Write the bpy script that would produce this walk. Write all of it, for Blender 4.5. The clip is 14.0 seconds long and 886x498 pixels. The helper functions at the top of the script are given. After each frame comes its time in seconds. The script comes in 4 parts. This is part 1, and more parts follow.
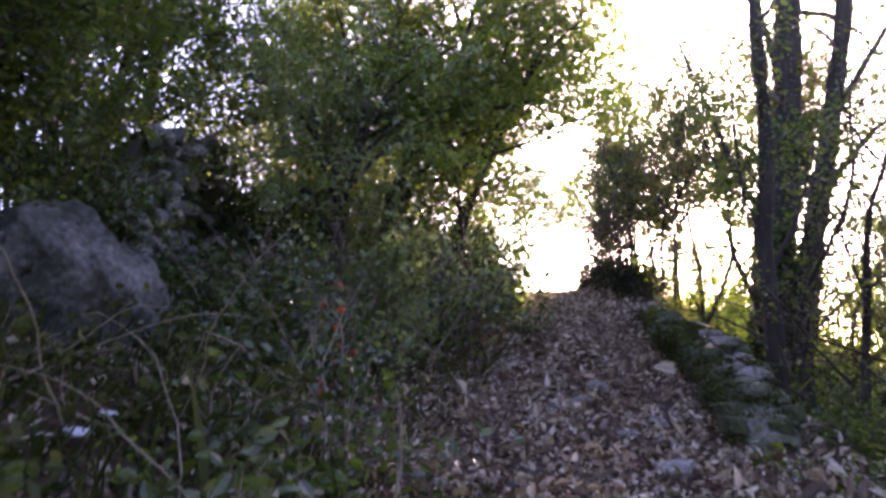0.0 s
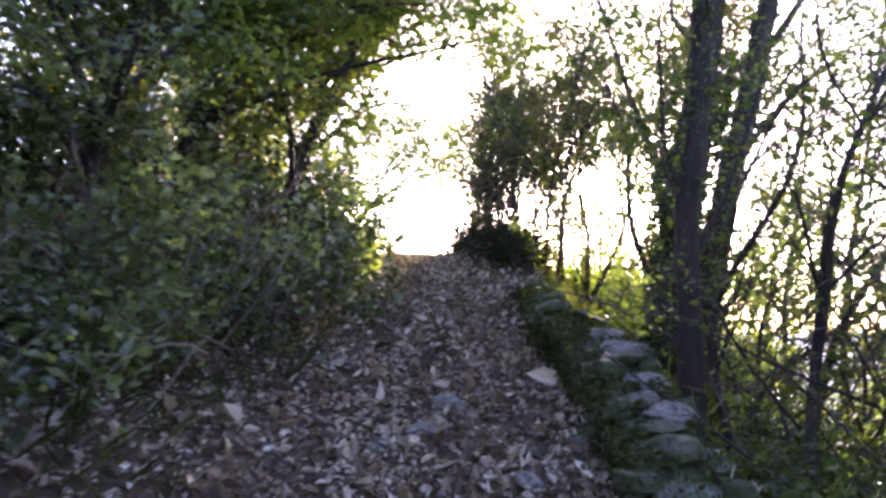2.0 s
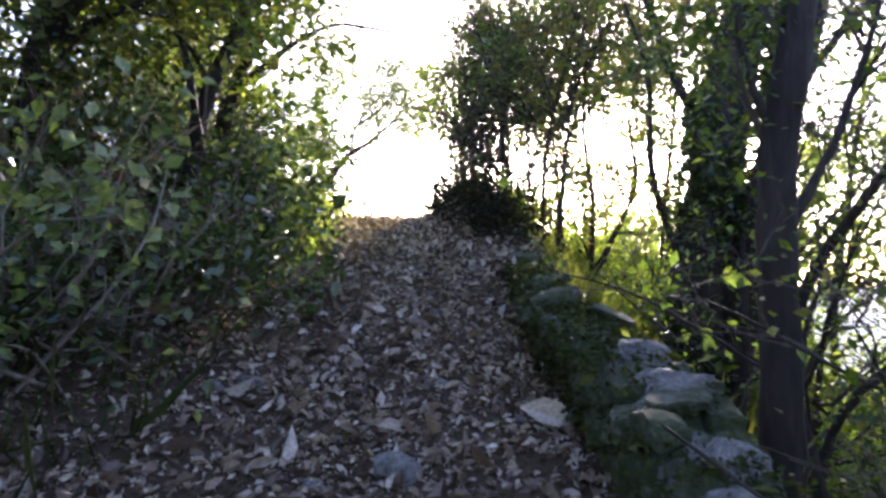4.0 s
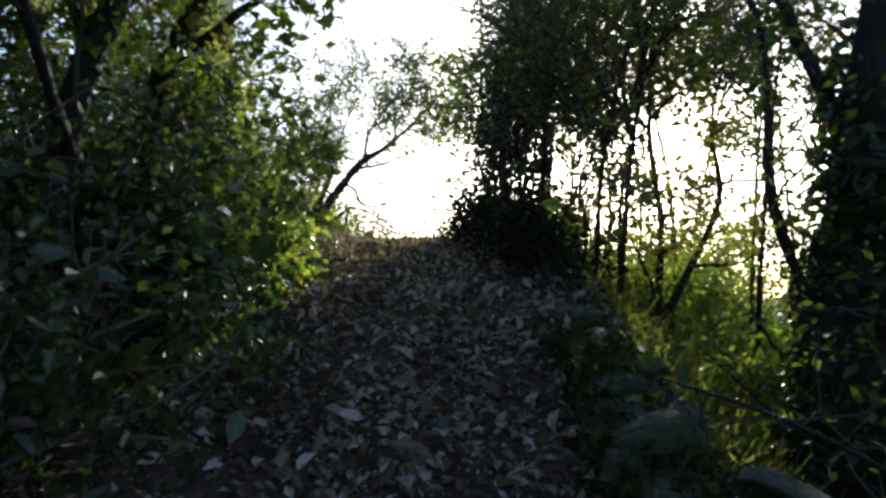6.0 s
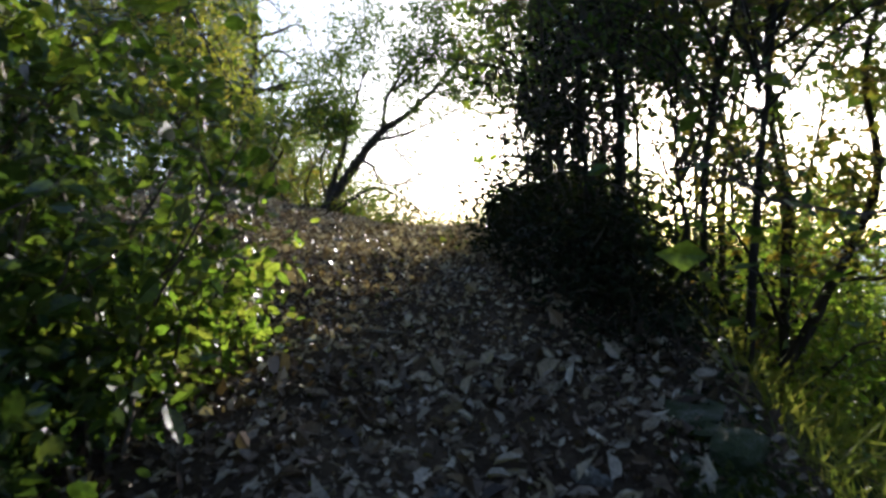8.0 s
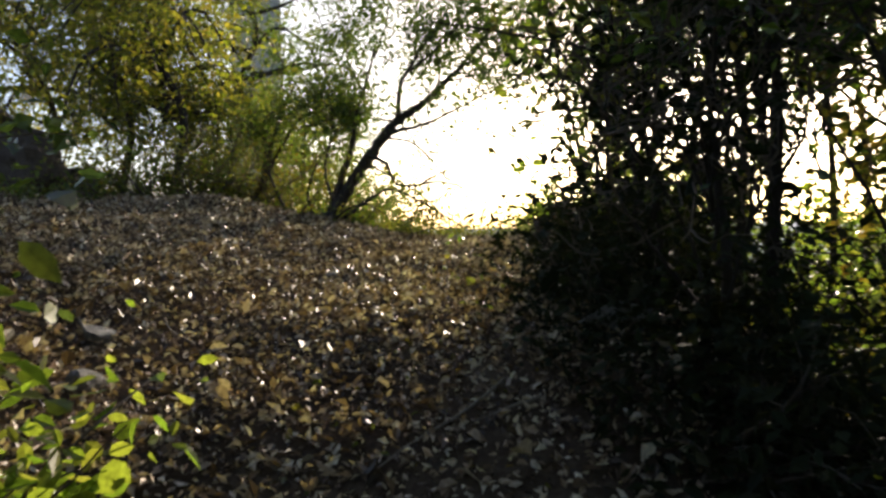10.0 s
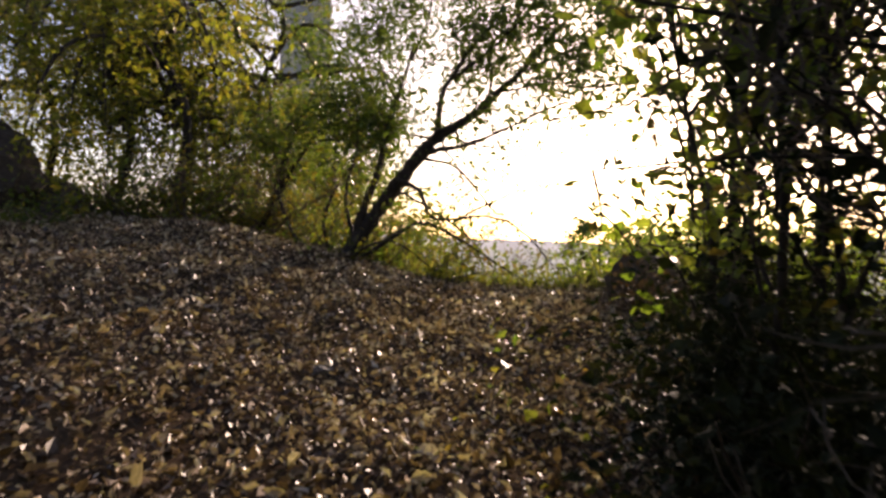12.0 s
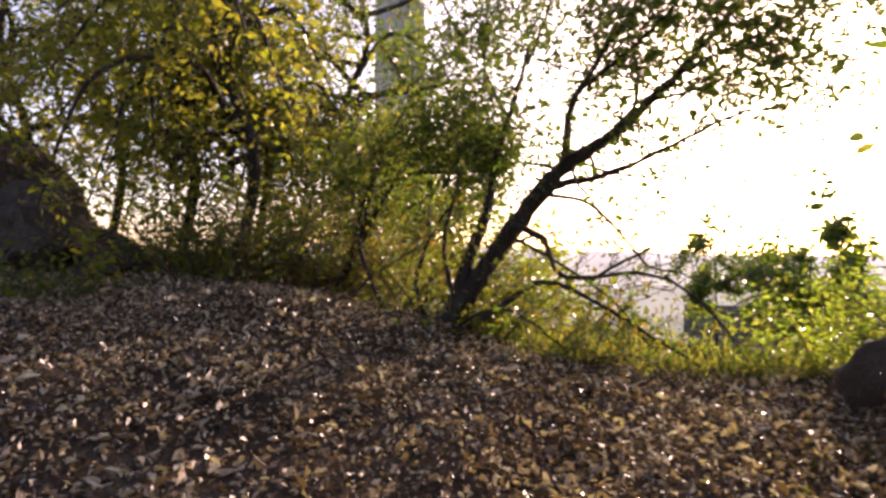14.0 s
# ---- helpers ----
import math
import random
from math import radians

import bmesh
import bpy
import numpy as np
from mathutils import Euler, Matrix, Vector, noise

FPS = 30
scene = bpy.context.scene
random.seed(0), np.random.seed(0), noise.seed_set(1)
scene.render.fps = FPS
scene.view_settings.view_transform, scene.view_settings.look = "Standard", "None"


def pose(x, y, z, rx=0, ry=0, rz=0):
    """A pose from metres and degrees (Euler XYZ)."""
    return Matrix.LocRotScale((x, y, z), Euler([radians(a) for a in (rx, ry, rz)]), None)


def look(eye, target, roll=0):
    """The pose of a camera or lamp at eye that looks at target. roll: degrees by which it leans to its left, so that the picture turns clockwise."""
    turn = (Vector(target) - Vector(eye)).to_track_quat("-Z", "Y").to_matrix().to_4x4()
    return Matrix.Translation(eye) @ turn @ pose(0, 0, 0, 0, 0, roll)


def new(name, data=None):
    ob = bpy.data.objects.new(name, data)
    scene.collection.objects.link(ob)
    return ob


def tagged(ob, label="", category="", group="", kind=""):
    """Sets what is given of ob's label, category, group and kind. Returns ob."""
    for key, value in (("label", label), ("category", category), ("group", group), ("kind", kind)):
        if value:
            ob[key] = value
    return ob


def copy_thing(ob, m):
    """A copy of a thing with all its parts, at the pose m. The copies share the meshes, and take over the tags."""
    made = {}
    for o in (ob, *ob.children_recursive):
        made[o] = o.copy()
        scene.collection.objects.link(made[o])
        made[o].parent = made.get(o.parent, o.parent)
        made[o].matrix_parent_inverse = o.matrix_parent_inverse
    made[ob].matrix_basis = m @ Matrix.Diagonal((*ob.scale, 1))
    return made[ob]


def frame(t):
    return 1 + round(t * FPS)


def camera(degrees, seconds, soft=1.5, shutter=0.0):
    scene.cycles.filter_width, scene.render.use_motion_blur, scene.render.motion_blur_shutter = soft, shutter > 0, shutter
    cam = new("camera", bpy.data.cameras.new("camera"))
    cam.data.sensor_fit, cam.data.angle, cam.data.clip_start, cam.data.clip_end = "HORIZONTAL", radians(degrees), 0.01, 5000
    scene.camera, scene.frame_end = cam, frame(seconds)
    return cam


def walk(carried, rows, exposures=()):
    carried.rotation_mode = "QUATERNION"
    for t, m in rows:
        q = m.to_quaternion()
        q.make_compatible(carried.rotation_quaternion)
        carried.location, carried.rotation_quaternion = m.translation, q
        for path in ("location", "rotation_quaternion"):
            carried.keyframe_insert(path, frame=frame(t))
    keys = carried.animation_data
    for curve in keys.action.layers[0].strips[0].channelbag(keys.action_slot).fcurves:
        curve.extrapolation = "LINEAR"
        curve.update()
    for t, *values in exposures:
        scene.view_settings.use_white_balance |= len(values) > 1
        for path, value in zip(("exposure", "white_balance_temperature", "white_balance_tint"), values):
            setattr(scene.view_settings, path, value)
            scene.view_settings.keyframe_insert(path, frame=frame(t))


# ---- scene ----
PATH = [
    (0.0, 0.0, 0.0, 1.45, 100.82, 0.98, 11.58),
    (0.5, 0.027, 0.531, 1.64, 103.14, 3.58, 12.39),
    (1.0, 0.056, 1.125, 1.667, 99.43, 2.01, 12.09),
    (1.5, 0.148, 1.673, 1.792, 95.06, 2.64, 8.74),
    (2.0, 0.219, 2.338, 1.902, 96.71, -0.93, 1.77),
    (2.5, 0.279, 2.845, 1.936, 94.7, -1.31, -2.26),
    (3.0, 0.355, 3.464, 2.059, 94.02, 0.4, -3.27),
    (3.5, 0.381, 3.866, 2.127, 93.07, 0.25, -0.76),
    (6.0, 0.42, 6.414, 2.624, 93.7, -1.06, 3.6),
    (6.5, 0.42, 6.936, 2.693, 93.3, -0.41, 5.35),
    (7.0, 0.4, 7.431, 2.831, 91.79, 0.73, 7.2),
    (7.5, 0.37, 7.954, 3.011, 90.89, 0.38, 6.7),
    (10.0, 0.12, 10.432, 3.721, 88.41, 1.31, 9.28),
    (10.5, 0.04, 10.894, 3.744, 89.46, 0.33, 10.59),
    (11.0, -0.055, 11.396, 3.97, 88.48, 0.63, 10.99),
    (11.5, -0.135, 11.897, 4.027, 91.21, -0.46, 11.61),
    (12.0, -0.237, 12.388, 4.148, 89.15, -1.34, 12.72),
    (12.5, -0.46, 12.912, 4.32, 89.88, -2.03, 13.43),
    (13.0, -0.597, 13.342, 4.385, 89.49, -2.53, 13.73),
    (13.5, -0.755, 13.85, 4.555, 89.94, 0.52, 17.19),
    (14.0, -0.992, 14.321, 4.597, 90.19, -0.14, 20.79),
]
EXPOSURES = [(0.0, 2.8, 6500, 52), (2.0, 3.0, 6200, 45), (3.7, 2.9, 6000, 38), (5.8, 0.95, 5700, 14), (6.1, 1.0, 5700, 14), (6.5, 1.42, 5700, 14), (7.1, 1.4, 5700, 14), (7.7, 1.15, 5700, 14), (9.8, 0.86, 6800, 14), (11.2, 0.82, 7200, 22), (12.0, 0.62, 7500, 30), (13.0, 0.72, 7800, 38), (13.5, 0.76, 7700, 38), (14.0, 1.25, 7600, 40)]
cam = camera(65.7, 14.0, 2.9, 0.3)
walk(cam, [(r[0], pose(*r[1:])) for r in PATH], EXPOSURES)

# ---------------------------------------------------------------- light
SUN_ELEVATION, SUN_AZIMUTH = 16.6, 10.0
world = bpy.data.worlds.new("world")
scene.world = world
world.use_nodes = True
wn = world.node_tree.nodes
sky = wn.new("ShaderNodeTexSky")
sky.sky_type, sky.sun_disc = "NISHITA", False
sky.sun_elevation, sky.sun_rotation = radians(SUN_ELEVATION), radians(SUN_AZIMUTH)
sky.air_density, sky.dust_density = 0.8, 1.6
wn["Background"].inputs["Strength"].default_value = 0.15
world.node_tree.links.new(sky.outputs[0], wn["Background"].inputs["Color"])
sun = new("sun", bpy.data.lights.new("sun", "SUN"))
sun.data.energy, sun.data.angle, sun.data.color = 4.6, radians(0.6), (1.0, 0.9, 0.74)
az, el = radians(SUN_AZIMUTH), radians(SUN_ELEVATION)
sun_way = Vector((math.sin(az) * math.cos(el), math.cos(az) * math.cos(el), math.sin(el)))
sun.matrix_world = look(sun_way * 60 + Vector((0, 14, 4)), (0, 14, 4))


# ---------------------------------------------------------------- materials
def blank(name):
    m = bpy.data.materials.new(name)
    m.use_nodes = True
    return m, m.node_tree.nodes, m.node_tree.links, m.node_tree.nodes["Principled BSDF"]


def ramp(nodes, stops):
    r = nodes.new("ShaderNodeValToRGB")
    while len(r.color_ramp.elements) < len(stops):
        r.color_ramp.elements.new(1.0)
    for e, (p, c) in zip(r.color_ramp.elements, stops):
        e.position, e.color = p, (*c, 1)
    return r


def leaf_material(name, colours, through_light=0.45, rough=0.42, gloss=0.5):
    """Leaves: each island its own tone, a blotchy blade, light shining through."""
    m, n, l, p = blank(name)
    geo = n.new("ShaderNodeNewGeometry")
    r = ramp(n, [(i / max(1, len(colours) - 1), c) for i, c in enumerate(colours)])
    l.new(geo.outputs["Random Per Island"], r.inputs[0])
    tex = n.new("ShaderNodeTexNoise")
    tex.inputs["Scale"].default_value, tex.inputs["Detail"].default_value = 55, 3
    co = n.new("ShaderNodeTexCoord")
    l.new(co.outputs["Object"], tex.inputs["Vector"])
    shade = ramp(n, [(0.3, (0.62, 0.6, 0.55)), (0.7, (1.15, 1.15, 1.1))])
    l.new(tex.outputs[0], shade.inputs[0])
    mix = n.new("ShaderNodeMix")
    mix.data_type, mix.blend_type = "RGBA", "MULTIPLY"
    mix.inputs[0].default_value = 1.0
    l.new(r.outputs[0], mix.inputs[6])
    l.new(shade.outputs[0], mix.inputs[7])
    l.new(mix.outputs[2], p.inputs["Base Color"])
    p.inputs["Roughness"].default_value = rough
    p.inputs["Specular IOR Level"].default_value = gloss
    if through_light:
        tr = n.new("ShaderNodeBsdfTranslucent")
        warm = n.new("ShaderNodeMix")
        warm.data_type, warm.blend_type = "RGBA", "MULTIPLY"
        warm.inputs[0].default_value = 1.0
        warm.inputs[7].default_value = (1.95, 2.1, 0.85, 1)
        l.new(mix.outputs[2], warm.inputs[6])
        l.new(warm.outputs[2], tr.inputs["Color"])
        ms = n.new("ShaderNodeMixShader")
        ms.inputs[0].default_value = through_light
        l.new(p.outputs[0], ms.inputs[1])
        l.new(tr.outputs[0], ms.inputs[2])
        l.new(ms.outputs[0], n["Material Output"].inputs["Surface"])
    return m


def rough_material(name, stops, scale, fine, bump=0.4, rough=0.9, stretch=(1, 1, 1), vary=0.0):
    """Stone, soil, bark: two scales of noise, fine relief."""
    m, n, l, p = blank(name)
    co = n.new("ShaderNodeTexCoord")
    mp = n.new("ShaderNodeMapping")
    mp.inputs["Scale"].default_value = stretch
    l.new(co.outputs["Object"], mp.inputs["Vector"])
    big, small = n.new("ShaderNodeTexNoise"), n.new("ShaderNodeTexNoise")
    for t, s, d in ((big, scale, 5), (small, fine, 6)):
        t.inputs["Scale"].default_value, t.inputs["Detail"].default_value = s, d
        l.new(mp.outputs[0], t.inputs["Vector"])
    add = n.new("ShaderNodeMath")
    add.operation = "MULTIPLY_ADD"
    add.inputs[1].default_value = 0.45
    l.new(small.outputs[0], add.inputs[0])
    half = n.new("ShaderNodeMath")
    half.operation = "MULTIPLY"
    half.inputs[1].default_value = 0.55
    l.new(big.outputs[0], half.inputs[0])
    l.new(half.outputs[0], add.inputs[2])
    r = ramp(n, stops)
    src = add.outputs[0]
    if vary:
        info = n.new("ShaderNodeObjectInfo")
        off = n.new("ShaderNodeMath")
        off.operation = "MULTIPLY_ADD"
        off.inputs[1].default_value = vary
        l.new(info.outputs["Random"], off.inputs[0])
        sub = n.new("ShaderNodeMath")
        sub.operation = "SUBTRACT"
        sub.inputs[1].default_value = vary / 2
        l.new(src, sub.inputs[0])
        l.new(sub.outputs[0], off.inputs[2])
        src = off.outputs[0]
    l.new(src, r.inputs[0])
    l.new(r.outputs[0], p.inputs["Base Color"])
    p.inputs["Roughness"].default_value = rough
    b = n.new("ShaderNodeBump")
    b.inputs["Strength"].default_value, b.inputs["Distance"].default_value = bump, 0.03
    l.new(add.outputs[0], b.inputs["Height"])
    l.new(b.outputs[0], p.inputs["Normal"])
    return m


GREEN = leaf_material("leaf_green", [(0.03, 0.06, 0.015), (0.06, 0.10, 0.02), (0.09, 0.13, 0.03), (0.13, 0.15, 0.04)])
DARK = leaf_material("leaf_dark", [(0.03, 0.05, 0.022), (0.05, 0.085, 0.03), (0.09, 0.12, 0.05)], 0.32, 0.27, 0.65)
# Near-black leaves for the thicket: its deep shade is painted into the colour.
SHADE_LEAF = leaf_material("leaf_shade_tone", [(0.012, 0.018, 0.01), (0.02, 0.028, 0.012), (0.03, 0.03, 0.016)], 0.12, 0.75, 0.15)
MOSS = leaf_material("moss", [(0.02, 0.03, 0.008), (0.04, 0.055, 0.014), (0.07, 0.08, 0.025)], 0.2, 0.75, 0.2)
# Brighter copy of the yellow-green leaf, with sunlight put into its colour.
SUN_TINTED = leaf_material("leaf_sun_tinted", [(0.085, 0.14, 0.025), (0.125, 0.185, 0.035), (0.17, 0.21, 0.045), (0.2, 0.2, 0.055)], 0.56)
YELLOW = leaf_material("leaf_yellow_green", [(0.055, 0.09, 0.022), (0.085, 0.125, 0.03), (0.12, 0.145, 0.038), (0.15, 0.125, 0.035)], 0.48)
AUTUMN = leaf_material("leaf_autumn", [(0.07, 0.09, 0.02), (0.11, 0.12, 0.03), (0.15, 0.13, 0.03), (0.15, 0.09, 0.03)], 0.45)
OLIVE = leaf_material("leaf_olive_gold", [(0.1, 0.125, 0.022), (0.15, 0.165, 0.03), (0.2, 0.19, 0.04), (0.22, 0.17, 0.05)], 0.58)
# Lighter copy of the bank leaves: reflected skylight is put into the colour.
SKY_SHEEN = leaf_material("leaf_sky_sheen", [(0.07, 0.11, 0.04), (0.13, 0.18, 0.075), (0.2, 0.24, 0.12)], 0.45, 0.28, 0.7)
RED = leaf_material("leaf_red", [(0.35, 0.04, 0.02), (0.45, 0.09, 0.03)], 0.45)
LITTER = leaf_material("leaf_litter", [(0.055, 0.036, 0.027), (0.11, 0.074, 0.056), (0.19, 0.135, 0.105), (0.3, 0.225, 0.185), (0.48, 0.4, 0.345), (0.68, 0.6, 0.54)], 0.1, 0.5, 0.42)
# Paler copy of the litter for the clearing, sunlight put into its colour.
LITTER_SUNLIT = leaf_material("leaf_litter_sunlit", [(0.04, 0.027, 0.02), (0.1, 0.064, 0.044), (0.21, 0.14, 0.1), (0.4, 0.29, 0.215), (0.62, 0.5, 0.4), (0.78, 0.7, 0.6)], 0.09, 0.45, 0.5)
DRY = leaf_material("leaf_dry", [(0.07, 0.04, 0.025), (0.12, 0.07, 0.04), (0.06, 0.04, 0.025)], 0.12, 0.6)
GRASS = leaf_material("grass_blade", [(0.09, 0.12, 0.03), (0.15, 0.17, 0.05), (0.22, 0.2, 0.08)], 0.5, 0.5)
SOIL = rough_material("soil", [(0.3, (0.028, 0.02, 0.015)), (0.5, (0.07, 0.05, 0.036)), (0.72, (0.14, 0.11, 0.08))], 1.3, 34, 0.9)
STONE = rough_material("limestone", [(0.32, (0.05, 0.052, 0.04)), (0.45, (0.13, 0.125, 0.115)), (0.56, (0.24, 0.23, 0.215)), (0.72, (0.42, 0.41, 0.39))], 6.0, 34, 0.9, vary=0.12)
MOSSY = rough_material("mossy_stone", [(0.36, (0.02, 0.03, 0.012)), (0.5, (0.045, 0.065, 0.02)), (0.62, (0.12, 0.12, 0.1)), (0.8, (0.3, 0.29, 0.27))], 4.5, 30, 0.8, vary=0.12)
BOULDER = rough_material("boulder_stone", [(0.36, (0.012, 0.016, 0.01)), (0.46, (0.035, 0.038, 0.03)), (0.57, (0.085, 0.083, 0.078)), (0.72, (0.2, 0.195, 0.185))], 3.2, 24, 1.0)
BARK = rough_material("bark", [(0.3, (0.01, 0.008, 0.006)), (0.5, (0.03, 0.023, 0.018)), (0.72, (0.075, 0.06, 0.048))], 6, 30, 1.0, 0.9, (1, 1, 0.22))
TWIG = rough_material("twig", [(0.3, (0.05, 0.04, 0.03)), (0.7, (0.13, 0.1, 0.075))], 8, 40, 0.3)
CANE = rough_material("dry_cane", [(0.3, (0.1, 0.078, 0.056)), (0.7, (0.27, 0.225, 0.17))], 8, 50, 0.3)
TOWER = rough_material("tower_stone", [(0.3, (0.26, 0.25, 0.24)), (0.7, (0.44, 0.43, 0.41))], 0.25, 2.5, 0.4)
PLASTIC, _n, _l, _p = blank("white_plastic")
_p.inputs["Base Color"].default_value, _p.inputs["Roughness"].default_value = (0.5, 0.52, 0.58, 1), 0.4


# ---------------------------------------------------------------- mesh tools
def mesh(name, verts, faces, material, smooth=False):
    """A mesh from an array of corners and a list of face arrays (each n x 3 or n x 4)."""
    me = bpy.data.meshes.new(name)
    verts = np.asarray(verts, np.float32)
    faces = [np.asarray(f, np.int32) for f in faces if len(f)]
    me.vertices.add(len(verts))
    me.vertices.foreach_set("co", verts.ravel())
    idx = np.concatenate([f.ravel() for f in faces])
    sizes = np.concatenate([np.full(len(f), f.shape[1], np.int32) for f in faces])
    me.loops.add(len(idx))
    me.loops.foreach_set("vertex_index", idx)
    me.polygons.add(len(sizes))
    me.polygons.foreach_set("loop_start", np.concatenate([[0], np.cumsum(sizes)[:-1]]).astype(np.int32))
    me.polygons.foreach_set("use_smooth", np.full(len(sizes), smooth))
    me.update(calc_edges=True)
    me.validate()
    me.materials.append(material)
    return me


def part(name, me, parent, label="", kind=""):
    ob = new(name, me)
    ob.parent = parent
    return tagged(ob, label, "", "", kind)


def thing(name, at, label, category, group="", kind=""):
    """An Empty at the base of a thing, which its parts hang on."""
    ob = new(name)
    ob.location = at
    ob.empty_display_size = 0.1
    return tagged(ob, label, category, group, kind)


def unit(v):
    return v / np.maximum(np.linalg.norm(v, axis=-1, keepdims=True), 1e-9)


def leaves(rng, centres, size, spread=0.4, up=0.6, width=0.5, fold=0.3, droop=0.35, simple=False, toward=None):
    """Folded leaf blades at the given places: corners and faces."""
    n = len(centres)
    d = rng.normal(size=(n, 3))
    d[:, 2] = d[:, 2] * 0.6 - droop
    if toward is not None:
        d += toward
    d = unit(d)
    nor = rng.normal(size=(n, 3)) * (1 - up)
    nor[:, 2] += up
    s = unit(np.cross(nor, d))
    nor = np.cross(d, s)
    L = size * np.exp(rng.normal(size=n) * spread)[:, None]
    W = L * width * (0.8 + 0.4 * rng.random((n, 1)))
    f = fold * (0.3 + rng.random((n, 1)))
    bend = (rng.random((n, 1)) - 0.3) * 0.35 * L
    c = np.asarray(centres)

    def at(a, b, lift):
        return c + d * (a * L) + s * (b * W) + nor * (abs(b) * W * f - bend * a * a + lift)

    if simple:
        v = np.stack([at(0, 0, 0), at(0.45, 0.5, 0), at(1, 0, 0), at(0.45, -0.5, 0)], 1)
        k = np.arange(n)[:, None] * 4
        return v.reshape(-1, 3), [np.concatenate([k + [0, 1, 2], k + [0, 2, 3]])]
    v = np.stack([at(0, 0, 0), at(0.25, 0.42, 0), at(0.62, 0.44, 0), at(1, 0, 0), at(0.62, -0.44, 0), at(0.25, -0.42, 0)], 1)
    k = np.arange(n)[:, None] * 6
    return v.reshape(-1, 3), [np.concatenate([k + [0, 1, 2, 3], k + [0, 3, 4, 5]])]


def tubes(lines, sides=6, ridges=0.0):
    """Tapered round tubes along polylines [(points, radii)]."""
    V, F, base = [], [], 0
    a = np.arange(sides) * 2 * np.pi / sides
    for pts, rad in lines:
        pts, rad = np.asarray(pts, float), np.asarray(rad, float)
        t = unit(np.gradient(pts, axis=0))
        ref = np.array([0.31, 0.95, 0.05]) if abs(t[0, 2]) > 0.8 else np.array([0.05, 0.1, 1.0])
        u = unit(np.cross(t, ref))
        w = np.cross(t, u)
        girth = rad[:, None, None]
        if ridges:
            k = np.arange(len(pts))[:, None]
            girth = girth * (1 + ridges * (np.sin(5 * a[None] + 0.35 * k) + 0.7 * np.sin(9 * a[None] - 0.6 * k + 1) + 0.8 * np.sin(2 * a[None] + 0.22 * k)))[..., None]
        ring = pts[:, None] + girth * (np.cos(a)[None, :, None] * u[:, None] + np.sin(a)[None, :, None] * w[:, None])
        m = len(pts)
        V.append(ring.reshape(-1, 3))
        i = np.arange(m - 1)[:, None] * sides
        j = np.arange(sides)[None]
        q = np.stack([i + j, i + (j + 1) % sides, i + sides + (j + 1) % sides, i + sides + j], -1).reshape(-1, 4)
        F.append(q + base)
        base += m * sides
    return np.concatenate(V), [np.concatenate(F)]


def wander(rng, start, way, length, steps, bend=0.18, lift=0.0):
    """A crooked line that grows from start."""
    p, d = [np.array(start, float)], np.array(way, float) / np.linalg.norm(way)
    for _ in range(steps):
        d = d + rng.normal(size=3) * bend
        d[2] += lift
        d = d / np.linalg.norm(d)
        p.append(p[-1] + d * length / steps)
    return np.array(p)


def smooth_line(points, steps=6):
    """A rounded line through control points."""
    p = np.asarray(points, float)
    q = np.concatenate([[2 * p[0] - p[1]], p, [2 * p[-1] - p[-2]]])
    out = []
    for i in range(1, len(q) - 2):
        for k in range(steps):
            t = k / steps
            out.append(0.5 * (2 * q[i] + (q[i + 1] - q[i - 1]) * t + (2 * q[i - 1] - 5 * q[i] + 4 * q[i + 1] - q[i + 2]) * t * t
                              + (3 * q[i] - q[i - 1] - 3 * q[i + 1] + q[i + 2]) * t ** 3))
    return np.array(out + [p[-1]])


# ---------------------------------------------------------------- ground
PROFILE_Y = [-60, -8, 0, 3.5, 7.2, 9, 11.06, 13, 14.5, 16, 18, 20, 60]
PROFILE_Z = [-10, -1.4, 0, 0.6, 1.2, 1.72, 2.4, 2.93, 3.17, 3.31, 3.5, 3.62, 3.7]


def smooth(a, b, x):
    t = np.clip((x - a) / (b - a), 0, 1)
    return t * t * (3 - 2 * t)


def centre(y):
    """The path's middle."""
    return 0.15 + 0.1 * smooth(0, 6, y) - 1.25 * smooth(8, 15, y)


def height(x, y):
    x, y = np.asarray(x, float), np.asarray(y, float)
    z = np.interp(y, PROFILE_Y, PROFILE_Z)
    left = np.maximum(centre(y) - 0.85 - x, 0)
    steep = left * (0.37 - 0.15 * smooth(3, 9, left))
    gentle = 1.05 * (1 - np.exp(-left / 4.2))
    open_up = smooth(11.5, 14.5, y)
    z = z + steep * (1 - open_up) + gentle * open_up
    edge = 1.75 + 0.5 * (1 - smooth(3.5, 6, y)) - 0.4 * smooth(8, 9.5, y) - 0.25 * smooth(12, 13.3, y) + 0.8 * smooth(15.5, 18, y)
    out = np.maximum(x - edge, 0)
    z = z - 4.6 * (1 - np.exp(-out / 5.0)) - 0.07 * out
    z = z + 0.3 * np.exp(-(((x - 0.6) / 0.5) ** 2 + ((y - 13.4) / 0.9) ** 2))
    z = z + 0.17 * np.exp(-(((x + 4.3) / 0.9) ** 2 + ((y - 19.3) / 0.8) ** 2))
    past = np.maximum(y - 20.4 - 7.0 * smooth(4.2, 8.0, -x), 0)
    z = z - (3.4 * (1 - np.exp(-past / 3.5)) + 0.05 * past) * smooth(0, 1.5, past)
    far = np.sqrt(x * x + (y - 10) ** 2)
    w = smooth(50, 160, far)
    return z * (1 - w) - 16 * w


